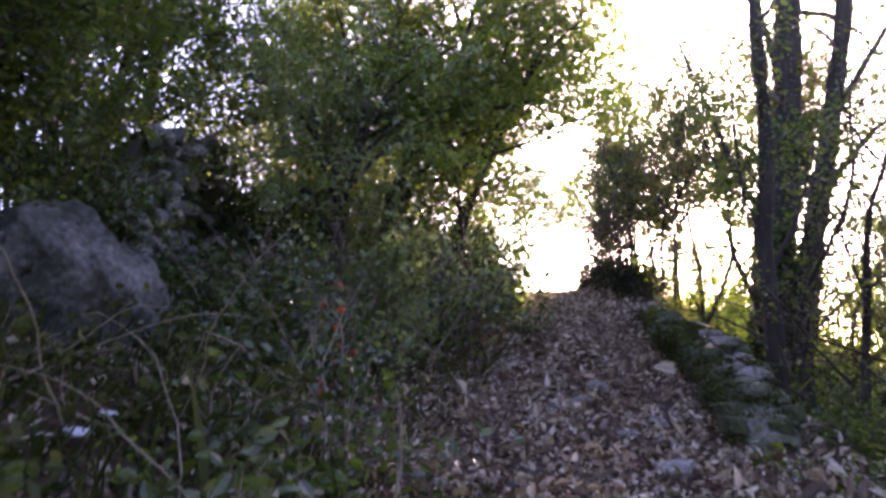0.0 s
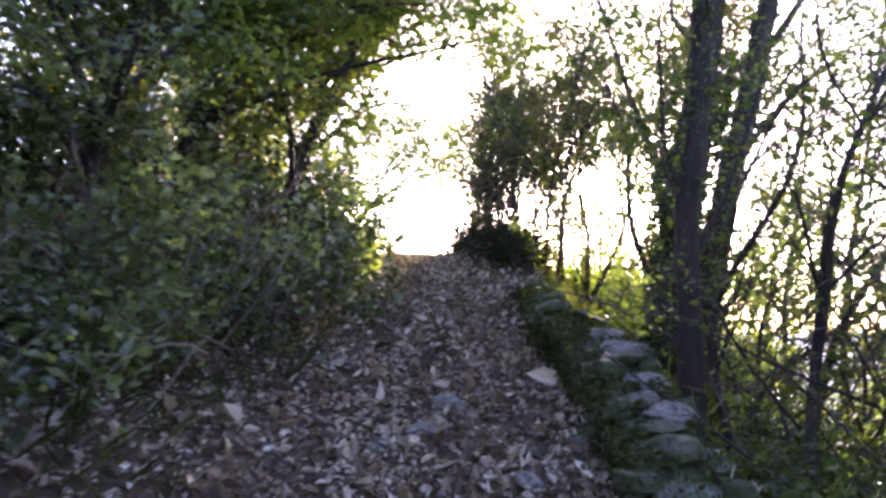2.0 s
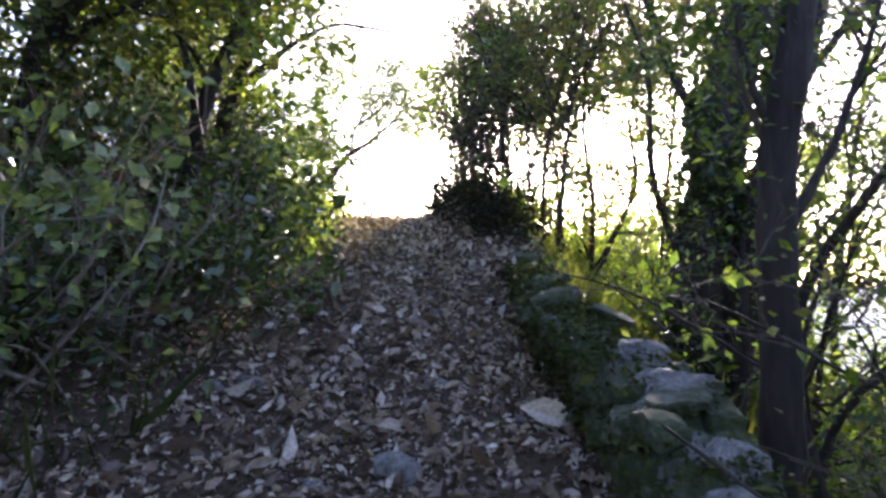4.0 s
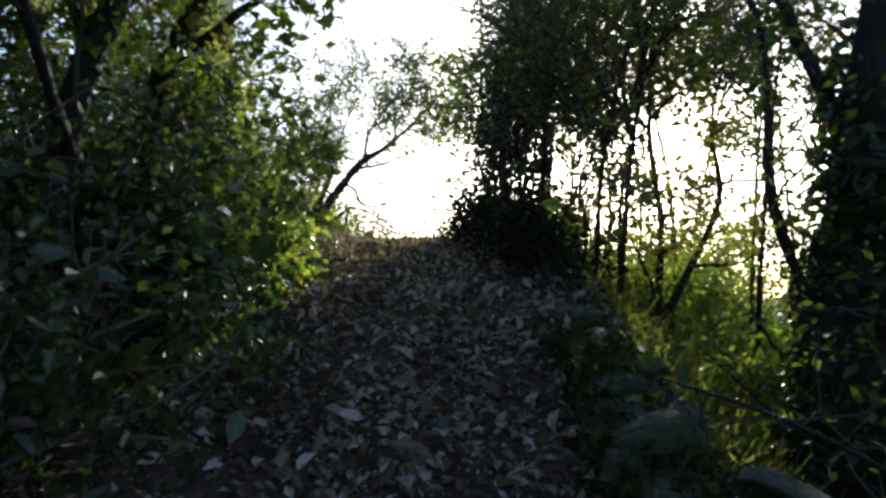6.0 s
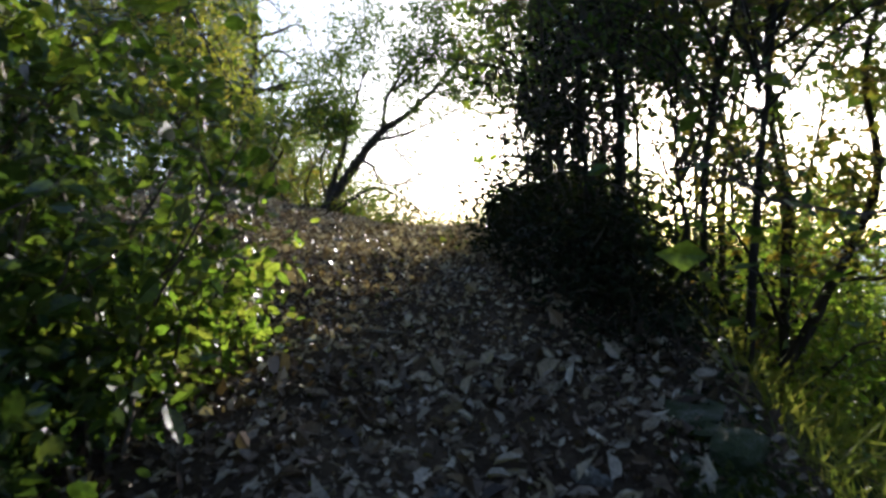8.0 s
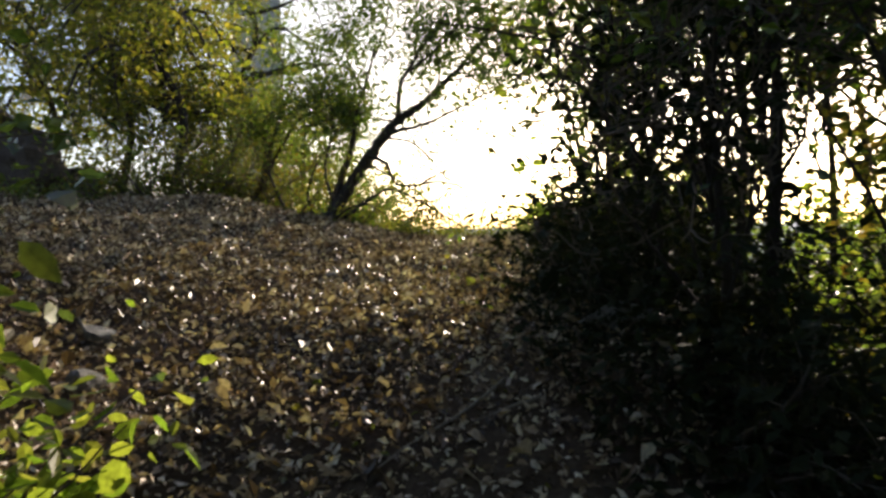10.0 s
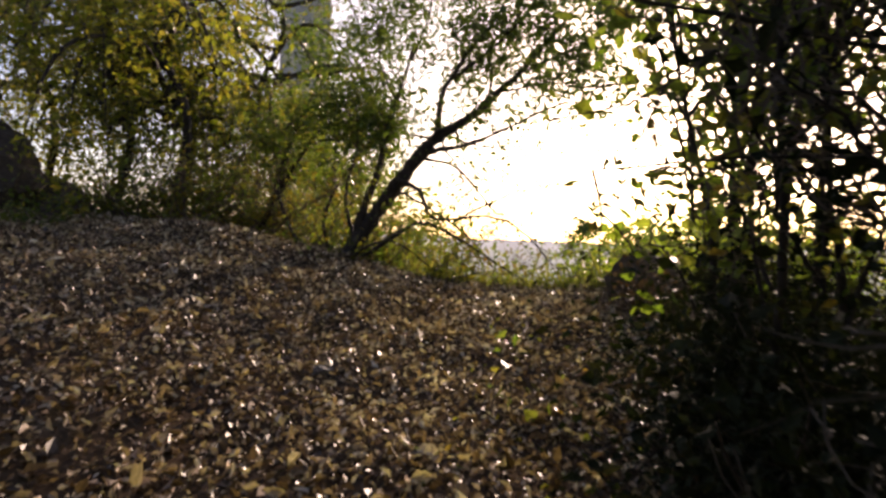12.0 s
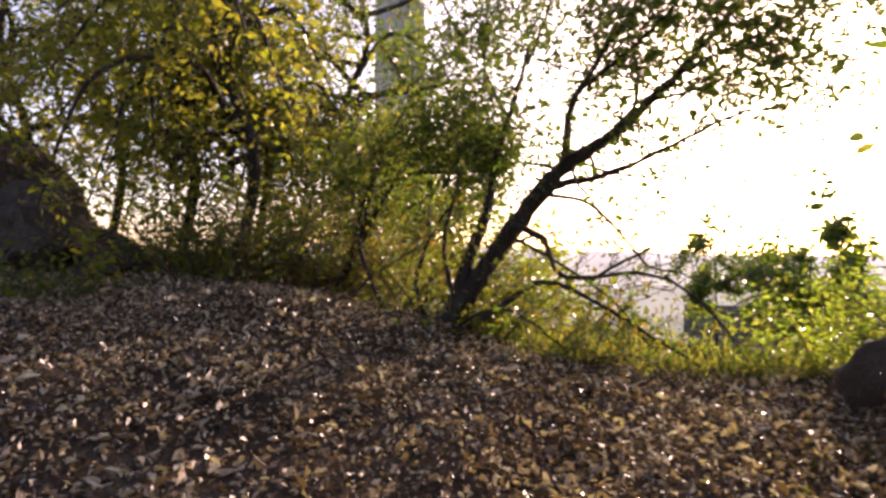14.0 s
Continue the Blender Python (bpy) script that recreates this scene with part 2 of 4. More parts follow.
def bumps(x, y):
    return 0.035 * np.sin(2.1 * x + 0.7 * np.sin(1.3 * y)) * np.sin(1.7 * y + 1.1 * np.sin(1.9 * x)) + 0.018 * np.sin(5.3 * x + 2 * y) * np.sin(4.7 * y - 1.3 * x)


def ground_z(x, y):
    return height(x, y) + bumps(x, y)


def stretched(lo, hi, step, far, count):
    inner = np.arange(lo, hi + step / 2, step)
    out = np.geomspace(step, far, count)
    return np.concatenate([(lo - out)[::-1], inner, hi + out])


def build_ground():
    xs = stretched(-9, 5, 0.125, 3500, 40)
    ys = stretched(-2, 24, 0.125, 3500, 40)
    X, Y = np.meshgrid(xs, ys)
    Z = ground_z(X, Y)
    V = np.stack([X, Y, Z], -1).reshape(-1, 3)
    nx = len(xs)
    i = (np.arange(len(ys) - 1)[:, None] * nx + np.arange(nx - 1)[None]).reshape(-1, 1)
    ob = new("ground", mesh("ground", V, [i + [0, 1, nx + 1, nx]], SOIL, True))
    return tagged(ob, "dark woodland soil climbing along a narrow leaf-strewn path", "ground", "", "structure")


def meadow():
    """Soil in the wood, meadow green out on the open slopes."""
    n, l = SOIL.node_tree.nodes, SOIL.node_tree.links
    p = n["Principled BSDF"]
    p.inputs["Specular IOR Level"].default_value = 0.0
    soil = p.inputs["Base Color"].links[0].from_socket
    co, sep = n.new("ShaderNodeTexCoord"), n.new("ShaderNodeSeparateXYZ")
    l.new(co.outputs["Object"], sep.inputs[0])
    steps = []
    for axis, a, b in ((0, 1.25, 1.7), (1, 22.0, 30.0)):
        m = n.new("ShaderNodeMapRange")
        m.inputs[1].default_value, m.inputs[2].default_value = a, b
        l.new(sep.outputs[axis], m.inputs[0])
        steps.append(m)
    top = n.new("ShaderNodeMath")
    top.operation = "MAXIMUM"
    l.new(steps[0].outputs[0], top.inputs[0])
    l.new(steps[1].outputs[0], top.inputs[1])
    tex = n.new("ShaderNodeTexNoise")
    tex.inputs["Scale"].default_value, tex.inputs["Detail"].default_value = 0.35, 8
    l.new(co.outputs["Object"], tex.inputs["Vector"])
    r = ramp(n, [(0.35, (0.03, 0.045, 0.015)), (0.5, (0.055, 0.075, 0.025)), (0.65, (0.09, 0.1, 0.04))])
    l.new(tex.outputs[0], r.inputs[0])
    mix = n.new("ShaderNodeMix")
    mix.data_type = "RGBA"
    l.new(top.outputs[0], mix.inputs[0])
    l.new(soil, mix.inputs[6])
    l.new(r.outputs[0], mix.inputs[7])
    l.new(mix.outputs[2], p.inputs["Base Color"])
    flat = n.new("ShaderNodeMath")
    flat.operation = "MULTIPLY_ADD"
    flat.inputs[1].default_value, flat.inputs[2].default_value = -0.88, 0.9
    l.new(top.outputs[0], flat.inputs[0])
    l.new(flat.outputs[0], n["Bump"].inputs["Strength"])


ground = build_ground()
EARTH = SOIL.copy()
meadow()
rng = np.random.default_rng(5)


def on_ground(x, y, lift=0.0):
    return np.stack([x, y, ground_z(x, y) + lift], -1)


# ---------------------------------------------------------------- trees and bushes
def off_path(p):
    """True where a place is clear of the walked lane's air space."""
    line = np.interp(p[:, 1], [-3, 0, 4, 7, 10.4, 12.4, 14.3, 17], [0, 0, 0.38, 0.4, 0.12, -0.24, -1.0, -1.9])
    over = p[:, 2] - height(p[:, 0], p[:, 1])
    return (np.abs(p[:, 0] - line) > 0.62) | (over > 2.9) | (p[:, 1] > 16)


def tree(name, at, label, limbs, leaf, count, size, seed, category="tree", group="", twig_len=0.7, twigs=6, spread=0.22, up=0.3, simple=True,
         bark=None, from_share=0.35, sub=3, trunk_count=1, lift=0.03, width=0.5, bare_to=None):
    """A tree from its main limbs [(control points, base radius, tip radius)]; twigs and leaves grow from the upper share of each limb."""
    r = np.random.default_rng(seed)
    root = thing(name, at, label, category, group)
    off = np.array(at)
    ends = []
    twig_lines = []
    for k, (points, r0, r1, *few) in enumerate(limbs):
        line = smooth_line(points, 9 if r0 > 0.1 else 6)
        line = line + np.cumsum(r.normal(size=line.shape) * 0.006, 0) * (np.arange(len(line)) > 0)[:, None]
        rad = np.linspace(r0, r1, len(line)) * (1 + 0.08 * r.normal(size=len(line)))
        if k < trunk_count:
            rad[0] *= 1.35
            rad[1] *= 1.12
        V, F = tubes([(line - off, rad)], 22 if r0 > 0.11 else 10 if r0 > 0.06 else 5, 0.05 if r0 > 0.06 else 0.0)
        part("trunk" if k < trunk_count else "limb", mesh("limb", V, F, bark or BARK, True), root)
        m = len(line)
        for q in np.linspace(from_share * m, m - 1, few[0] if few else twigs).astype(int):
            way = unit(line[min(q + 1, m - 1)] - line[max(q - 1, 0)]) + r.normal(size=3) * 0.9
            way[2] += 0.15
            ln = twig_len * (0.6 + 0.8 * r.random())
            tw = wander(r, line[q], way, ln, 6, 0.28, lift)
            if not off_path(tw).all():
                continue
            twig_lines.append((tw, np.linspace(max(0.006, rad[q] * 0.35), 0.003, 7)))
            for _ in range(sub):
                j = r.integers(1, 6)
                t2 = wander(r, tw[j], unit(tw[j + 1] - tw[j]) + r.normal(size=3) * 0.8, ln * 0.6, 4, 0.3, lift)
                if not off_path(t2).all():
                    continue
                twig_lines.append((t2, np.linspace(0.005, 0.002, 5)))
                ends.extend(t2[1:])
            ends.extend(tw[3:])
    V, F = tubes(twig_lines, 3)
    part("twig_work", mesh("twig_work", V - off, F, TWIG), root, "", "stuff")
    ends = np.array(ends)
    pick = ends[r.integers(0, len(ends), count)] + np.clip(r.normal(size=(count, 3)), -1.3, 1.3) * spread * r.random((count, 1))
    pick = pick[off_path(pick)]
    if bare_to is not None:
        pick = pick[(pick[:, 2] > bare_to + 0.25 * r.normal(size=len(pick))) | (r.random(len(pick)) < 0.1)]
    V, F = leaves(r, pick, size, 0.3, up, width, simple=simple)
    part("crown", mesh("crown", V - off, F, leaf), root, "", "stuff")
    return root


def bush(name, at, label, radius, leaf, count, size, seed, category="bush", group="", stems=14, simple=True, up=0.35, tall=1.0, lean=(0, 0, 0), width=0.5, spread=0.13, stem=None):
    """Many crooked stems from one stool, with leaves along their outer halves."""
    r = np.random.default_rng(seed)
    root = thing(name, at, label, category, group)
    lines, ends = [], []
    for _ in range(stems):
        way = np.array([r.normal() * 0.75 * radius[0], r.normal() * 0.75 * radius[1], radius[2] * tall * (0.35 + 0.85 * r.random())]) + np.array(lean)
        ln = np.linalg.norm(way)
        foot = np.array([r.normal() * 0.3 * radius[0], r.normal() * 0.3 * radius[1], -0.1])
        line = wander(r, foot, way, ln, 6, 0.18)
        lines.append((line, np.linspace(0.012 + 0.008 * ln * r.random(), 0.004, 7)))
        for _ in range(3):
            j = r.integers(2, 6)
            t2 = wander(r, line[j], unit(line[j + 1] - line[j]) + r.normal(size=3) * 0.8, 0.4 * ln, 4, 0.25)
            lines.append((t2, np.linspace(0.006, 0.002, 5)))
            ends.extend(t2[1:])
        ends.extend(line[3:])
    lines = [t for t in lines if off_path(t[0] + np.array(at)).all()]
    V, F = tubes(lines, 3)
    part("stem_work", mesh("stem_work", V, F, stem or TWIG, True), root, "", "stuff")
    ends = np.array(ends)
    pick = ends[r.integers(0, len(ends), count)] + r.normal(size=(count, 3)) * spread * (0.3 + r.random((count, 1)))
    pick = pick[off_path(pick + np.array(at))]
    V, F = leaves(r, pick, size, 0.3, up, width, simple=simple)
    part("foliage", mesh("foliage", V, F, leaf), root, "", "stuff")
    return root


def place(x, y, dz=0.0):
    return (x, y, float(ground_z(x, y)) + dz)


def limbed(x, y, h, lean, seed, n=8, r0=0.1, reach=1.3, rise=(0.3, 1.2), low=0.25):
    """Main limbs for a free-growing tree at (x, y)."""
    r = np.random.default_rng(seed)
    z = float(ground_z(x, y))
    a, b = lean
    limbs = [([(x, y, z - 0.25), (x + 0.05, y, z + 0.3 * h), (x + a * 0.45, y + b * 0.45, z + 0.62 * h), (x + a, y + b, z + h)], r0, r0 * 0.3)]
    for _ in range(n):
        w = r.random() * 6.28
        q = low + (0.92 - low) * r.random()
        s = np.array([x + a * q * q, y + b * q * q, z + h * q])
        ln = reach * (0.6 + 0.7 * r.random())
        e = s + np.array([math.cos(w) * ln + a * 0.3, math.sin(w) * ln + b * 0.3, rise[0] + (rise[1] - rise[0]) * r.random()])
        limbs.append(([tuple(s), tuple(s * 0.5 + e * 0.5 + np.array([0, 0, 0.2]) + r.normal(size=3) * 0.08), tuple(e)], r0 * 0.4, r0 * 0.1))
    return limbs


def free_tree(name, label, x, y, h, lean, seed, leaf, count, size, group="", category="tree", **more):
    shape = {k: more.pop(k) for k in ("n", "r0", "reach", "rise", "low") if k in more}
    return tree(name, place(x, y, -0.1), label, limbed(x, y, h, lean, seed, **shape), leaf, count, size, seed + 1000, category, group, **more)


def build_wall_trees():
    z = float(ground_z(2.85, 11.2))

    def grown(x, y, h):
        return (2.85 + 1.26 * (x - 2.3), 11.2 + 1.26 * (y - 9.6), 2.06 + 1.26 * (h - 2.06))

    shape = (([(2.22, 9.6, 1.0), (2.32, 9.6, 2.4), (2.6, 9.6, 4.2), (2.86, 9.7, 6.2), (3.1, 9.8, 8.5)], 0.33, 0.16),
             ([(2.4, 9.5, 1.2), (2.62, 9.4, 2.6), (2.98, 9.3, 4.2), (3.36, 9.2, 6.0), (3.6, 9.1, 8.2)], 0.21, 0.1),
             ([(2.45, 9.6, 3.2), (2.1, 9.7, 4.0), (1.8, 9.9, 5.2), (1.5, 10.0, 6.4)], 0.06, 0.02),
             ([(2.9, 9.4, 3.6), (3.6, 9.6, 4.4), (4.4, 9.9, 5.0)], 0.06, 0.015),
             ([(3.1, 9.3, 4.6), (3.9, 9.1, 5.8), (4.6, 8.9, 7.0)], 0.06, 0.015),
             ([(2.3, 9.6, 2.0), (1.95, 9.6, 3.0), (1.92, 9.65, 3.9), (1.7, 9.7, 4.6)], 0.05, 0.015),
             ([(2.7, 9.6, 5.0), (2.4, 9.4, 6.2), (1.6, 9.3, 7.4)], 0.07, 0.02))
    limbs = [([grown(*p) for p in pts], a, b) for pts, a, b in shape]
    for k in (0, 1):
        limbs[k][0].insert(0, (2.75 + 0.2 * k, 11.2, z - 0.4))
    tree("tree", (2.85, 11.2, z - 0.1), "tall ivy-clad dark tree growing behind the mossy wall", limbs, GREEN, 9000, 0.07, 11, twig_len=1.4, twigs=11, spread=0.34)
    r = np.random.default_rng(15)
    n = 9500
    up, turn = r.random(n) ** 1.3, r.random(n) * 6.28
    far = 0.32 + 0.07 * r.random(n)
    p = np.stack([np.interp(up, [0, 0.35, 1], [2.76, 2.88, 3.35]) + far * np.cos(turn), 11.2 + far * np.sin(turn), z + (5.4 - z) * up], -1)
    V, F = leaves(r, p[r.random(n) < 0.45 + 0.45 * np.sin(p[:, 2] * 3 + turn)], 0.065, 0.3, 0.2, 0.75)
    ivy = new("trunk_ivy", mesh("trunk_ivy", V - np.array([2.75, 11.2, z]), F, DARK))
    ivy.location = (2.75, 11.2, z)
    tagged(ivy, "ivy climbing the tall tree's trunk", "ivy")
    z = float(ground_z(1.95, 7.5))
    tree("tree", (1.9, 7.5, z - 0.1), "slender crooked dark stem rising behind the wall", [
        ([(1.9, 7.5, z - 0.3), (1.88, 7.47, 2.0), (1.87, 7.42, 2.9), (1.97, 7.4, 3.8), (2.0, 7.4, 5.2), (2.15, 7.4, 7.0)], 0.1, 0.06),
        ([(1.84, 7.42, 2.9), (1.72, 7.5, 3.4), (1.7, 7.5, 4.4)], 0.025, 0.01),
        ([(1.86, 7.45, 2.4), (2.2, 7.5, 3.0), (2.5, 7.6, 3.9)], 0.03, 0.01),
    ], GREEN, 2600, 0.055, 12, twig_len=0.9, twigs=8)
    # leaning thin stems down the slope
    r = np.random.default_rng(77)
    for k, (x, y) in enumerate(((2.6, 7.2), (3.0, 8.3), (2.5, 6.2), (3.3, 7.4), (3.6, 9.0), (2.9, 10.6), (3.4, 6.4), (3.9, 8.0), (3.4, 11.6), (4.3, 10.0), (2.5, 11.4), (4.6, 7.2), (2.3, 6.7), (2.8, 6.6), (3.1, 7.0), (2.4, 8.0), (3.7, 7.1), (2.9, 9.2), (3.2, 5.8), (2.7, 5.4), (4.0, 6.2), (3.5, 10.4))):
        z = float(ground_z(x, y))
        h, dx = 2.6 + 2.2 * r.random(), 0.4 + 2.2 * r.random()
        w1, w2 = 0.16 * r.normal(size=3), 0.22 * r.normal(size=3)
        limbs = [([(x, y, z - 0.2), (x + 0.15 * dx + w1[0], y + 0.1 + w1[1], z + 0.3 * h), (x + 0.5 * dx + w2[0], y + 0.15 + w2[1], z + 0.62 * h), (x + dx, y + 0.2, z + h)], 0.025 + 0.035 * r.random(), 0.01)]
        for _ in range(9):
            q = 0.1 + 0.7 * r.random()
            b = np.array([x + dx * q * q + 0.6 * w1[0], y + 0.12 + 0.6 * w1[1], z + h * q])
            e = b + np.array([r.normal() * 0.6 + 0.2, r.normal() * 0.6, 0.5 + 0.6 * r.random()])
            limbs.append(([tuple(b), tuple((b + e) / 2 + r.normal(size=3) * 0.08), tuple(e)], 0.016, 0.005))
        tree("sapling", (x, y, z - 0.1), "thin leaning sapling with sparse leaves on the slope", limbs, GREEN if k % 4 else YELLOW, 800, 0.055, 80 + k, group="slope saplings", twig_len=0.55, twigs=5)
    for k, (x, y, h, c) in enumerate(((4.6, 10.6, 6.4, 4200), (3.9, 8.5, 5.6, 3800), (5.3, 8.9, 6.2, 4200), (4.9, 12.6, 6.4, 3500))):
        free_tree("tree", "slim thinly leaved tree on the slope beyond the wall", x, y, h, (0.9, 0.2), 700 + k, GREEN, c, 0.055, "slope trees", r0=0.06, n=11, reach=1.0, low=0.3, twigs=6, sub=2, spread=0.2)
    # dark tree below the wall, forked to one side
    tree("tree", place(2.09, 13.4, -0.1), "thin dark forked tree below the wall", [
        ([(2.04, 13.3, float(ground_z(2.04, 13.3)) - 0.3), (2.06, 13.3, 1.4), (2.24, 13.9, 2.3), (2.26, 13.9, 3.4), (2.14, 13.9, 4.6), (2.24, 13.9, 6.0)], 0.06, 0.02),
        ([(2.24, 13.85, 2.3), (2.59, 13.85, 2.95), (2.84, 13.75, 3.7), (2.74, 13.7, 4.5), (2.94, 13.6, 5.4)], 0.05, 0.015),
        ([(2.26, 13.9, 2.6), (1.94, 13.8, 3.2), (1.64, 13.8, 3.7)], 0.02, 0.008),
        ([(2.59, 13.85, 2.95), (3.14, 13.9, 3.0), (3.64, 14.0, 3.3)], 0.02, 0.008),
    ], AUTUMN, 5200, 0.068, 21, twig_len=0.95, twigs=10, spread=0.25)
    free_tree("tree", "thin dark tree with a bare lower stem", 3.4, 12.2, 6.0, (0.5, 0.1), 23, AUTUMN, 5200, 0.07, r0=0.06, low=0.4, n=12)


def build_terrace_trees():
    tree("leaning_tree", (-3.3, 20.2, float(ground_z(-3.3, 20.2)) - 0.1), "leaning small tree with dark crooked limbs at the terrace edge", [
        ([(-3.5, 20.15, 3.45), (-3.19, 20.2, 3.95), (-2.88, 20.26, 4.47), (-2.51, 20.32, 5.0), (-2.14, 20.38, 5.38), (-1.71, 20.44, 5.63), (-1.3, 20.5, 6.05), (-0.8, 20.6, 6.6)], 0.12, 0.018),
        ([(-3.12, 20.2, 4.05), (-2.97, 20.2, 4.45), (-2.81, 20.26, 5.03), (-2.74, 20.32, 5.5), (-2.6, 20.38, 5.95), (-2.45, 20.44, 6.5)], 0.055, 0.018),
        ([(-2.25, 20.3, 5.16), (-1.74, 20.36, 5.26), (-1.28, 20.42, 5.44), (-0.75, 20.48, 5.7), (-0.3, 20.5, 5.8)], 0.035, 0.006),
        ([(-2.62, 20.2, 4.85), (-2.29, 20.16, 4.72), (-2.11, 20.22, 4.38), (-1.41, 20.28, 4.41), (-0.95, 20.34, 4.14)], 0.032, 0.008, 6),
        ([(-3.1, 20.15, 3.85), (-2.59, 20.16, 4.18), (-2.3, 20.22, 4.33), (-1.83, 20.28, 4.14), (-1.41, 20.34, 3.91), (-1.06, 20.4, 3.69)], 0.032, 0.008, 6),
        ([(-2.4, 20.5, 5.12), (-1.96, 20.52, 5.03), (-1.66, 20.46, 4.77), (-1.37, 20.4, 4.48), (-1.0, 20.4, 4.4)], 0.022, 0.006, 3),
        ([(-2.14, 20.36, 5.36), (-2.07, 20.26, 5.8), (-1.88, 20.32, 6.19), (-1.6, 20.4, 6.6)], 0.045, 0.015),
        ([(-1.71, 20.44, 5.63), (-1.55, 20.6, 6.0), (-1.6, 20.7, 6.5)], 0.03, 0.01),
        ([(-1.45, 20.5, 5.9), (-1.0, 20.6, 6.0), (-0.5, 20.7, 6.2)], 0.02, 0.006),
        ([(-1.95, 20.4, 6.05), (-1.4, 20.4, 6.5), (-0.9, 20.5, 7.0)], 0.025, 0.008),
        ([(-2.65, 20.35, 5.8), (-2.9, 20.5, 6.3), (-3.0, 20.6, 6.9)], 0.02, 0.008),
        ([(-2.7, 20.3, 4.75), (-2.2, 20.5, 4.5), (-1.7, 20.6, 4.1), (-1.3, 20.7, 3.6)], 0.02, 0.006, 6),
        ([(-1.9, 20.3, 4.35), (-1.5, 20.5, 4.6), (-1.1, 20.6, 4.75), (-0.6, 20.7, 4.6)], 0.016, 0.005, 3),
        ([(-3.1, 20.2, 4.1), (-3.3, 20.4, 4.7), (-3.2, 20.5, 5.3), (-3.3, 20.6, 5.9)], 0.03, 0.008),
        ([(-1.3, 20.3, 4.4), (-0.9, 20.3, 4.1), (-0.7, 20.4, 3.75)], 0.012, 0.004, 2),
        ([(-1.3, 20.5, 6.05), (-0.6, 20.5, 6.4), (0.2, 20.6, 6.8)], 0.02, 0.006),
        ([(-0.9, 20.6, 6.5), (-0.5, 20.7, 7.0), (0.1, 20.8, 7.5)], 0.018, 0.006),
        ([(-2.5, 20.44, 6.3), (-2.3, 20.5, 6.9), (-2.3, 20.6, 7.5)], 0.02, 0.006),
        ([(-1.65, 20.4, 6.5), (-1.4, 20.5, 7.0), (-1.3, 20.6, 7.7)], 0.02, 0.006),
        ([(-3.3, 20.2, 3.7), (-3.6, 20.5, 4.3), (-3.4, 20.6, 4.9), (-3.1, 20.8, 5.4)], 0.03, 0.008),
        ([(-3.4, 20.2, 3.6), (-3.9, 20.3, 4.1), (-4.2, 20.4, 4.8), (-4.0, 20.5, 5.5)], 0.035, 0.01),
        ([(-3.3, 20.1, 3.7), (-2.9, 20.0, 4.0), (-2.5, 19.9, 4.1), (-2.0, 19.9, 3.8)], 0.022, 0.006, 3),
        ([(-3.15, 20.3, 4.0), (-2.9, 20.5, 4.5), (-2.5, 20.6, 4.75), (-2.0, 20.7, 4.8)], 0.026, 0.006, 5),
        ([(-3.3, 20.25, 3.75), (-3.15, 20.5, 4.5), (-2.95, 20.6, 5.2), (-3.05, 20.7, 5.9)], 0.04, 0.01),
    ], GREEN, 33000, 0.06, 13, twig_len=0.8, twigs=13, from_share=0.5, spread=0.2, bare_to=5.15)
    tree("sapling", (-4.65, 20.7, float(ground_z(-4.65, 20.7)) - 0.1), "thin forked sapling beside the leaning tree", [
        ([(-4.85, 20.7, 3.7), (-4.6, 20.7, 4.15), (-4.35, 20.76, 4.74), (-4.19, 20.82, 5.46), (-3.79, 20.88, 6.21)], 0.055, 0.015),
        ([(-4.42, 20.72, 4.55), (-4.2, 20.7, 4.9), (-3.9, 20.76, 5.38), (-3.37, 20.82, 5.94)], 0.04, 0.012),
        ([(-3.9, 20.75, 5.36), (-3.5, 20.75, 5.42), (-3.11, 20.76, 5.6)], 0.025, 0.008),
        ([(-4.6, 20.75, 4.2), (-4.5, 20.9, 4.8), (-4.5, 21.0, 5.6)], 0.025, 0.008),
    ], YELLOW, 3200, 0.06, 14, twig_len=0.55, twigs=7, from_share=0.6)
    # drooping trees beyond the clearing
    r = np.random.default_rng(33)
    for k, (x, y, h, c) in enumerate(((-6.4, 21.2, 5.6, 16000), (-7.7, 21.7, 5.4, 15000), (-7.4, 23.0, 6.5, 14000), (-9.9, 22.6, 6.0, 11000), (-10.5, 21.5, 6.5, 9000), (-5.9, 23.6, 4.6, 9000))):
        z = float(ground_z(x, y))
        limbs = [([(x, y, z - 0.3), (x + 0.35, y, z + 0.25 * h), (x - 0.25, y, z + 0.5 * h), (x + 0.2, y, z + 0.75 * h), (x - 0.1, y, z + h)], 0.075, 0.03)]
        for _ in range(20):
            w, q = r.random() * 6.28, 0.22 + 0.68 * r.random()
            s = np.array([x, y, z + h * q])
            out = np.array([math.cos(w), math.sin(w), 0])
            ln = 1.2 + 0.9 * r.random()
            limbs.append(([tuple(s), tuple(s + out * ln * 0.45 + [0, 0, 0.35] + r.normal(size=3) * 0.12), tuple(s + out * ln * 0.9 + [0, 0, 0.1] + r.normal(size=3) * 0.15), tuple(s + out * ln * 1.25 + [0.0, 0, -0.5 - 0.8 * r.random()])], 0.05, 0.01))
        tree("tree", (x, y, z - 0.1), "spreading tree with drooping dark branches and yellow-green leaves", limbs, OLIVE if k % 3 < 2 else YELLOW, int(c * 0.8), 0.08, 90 + k,
             group="trees beyond the clearing", twig_len=0.85, twigs=7, spread=0.28, lift=-0.05, sub=3)
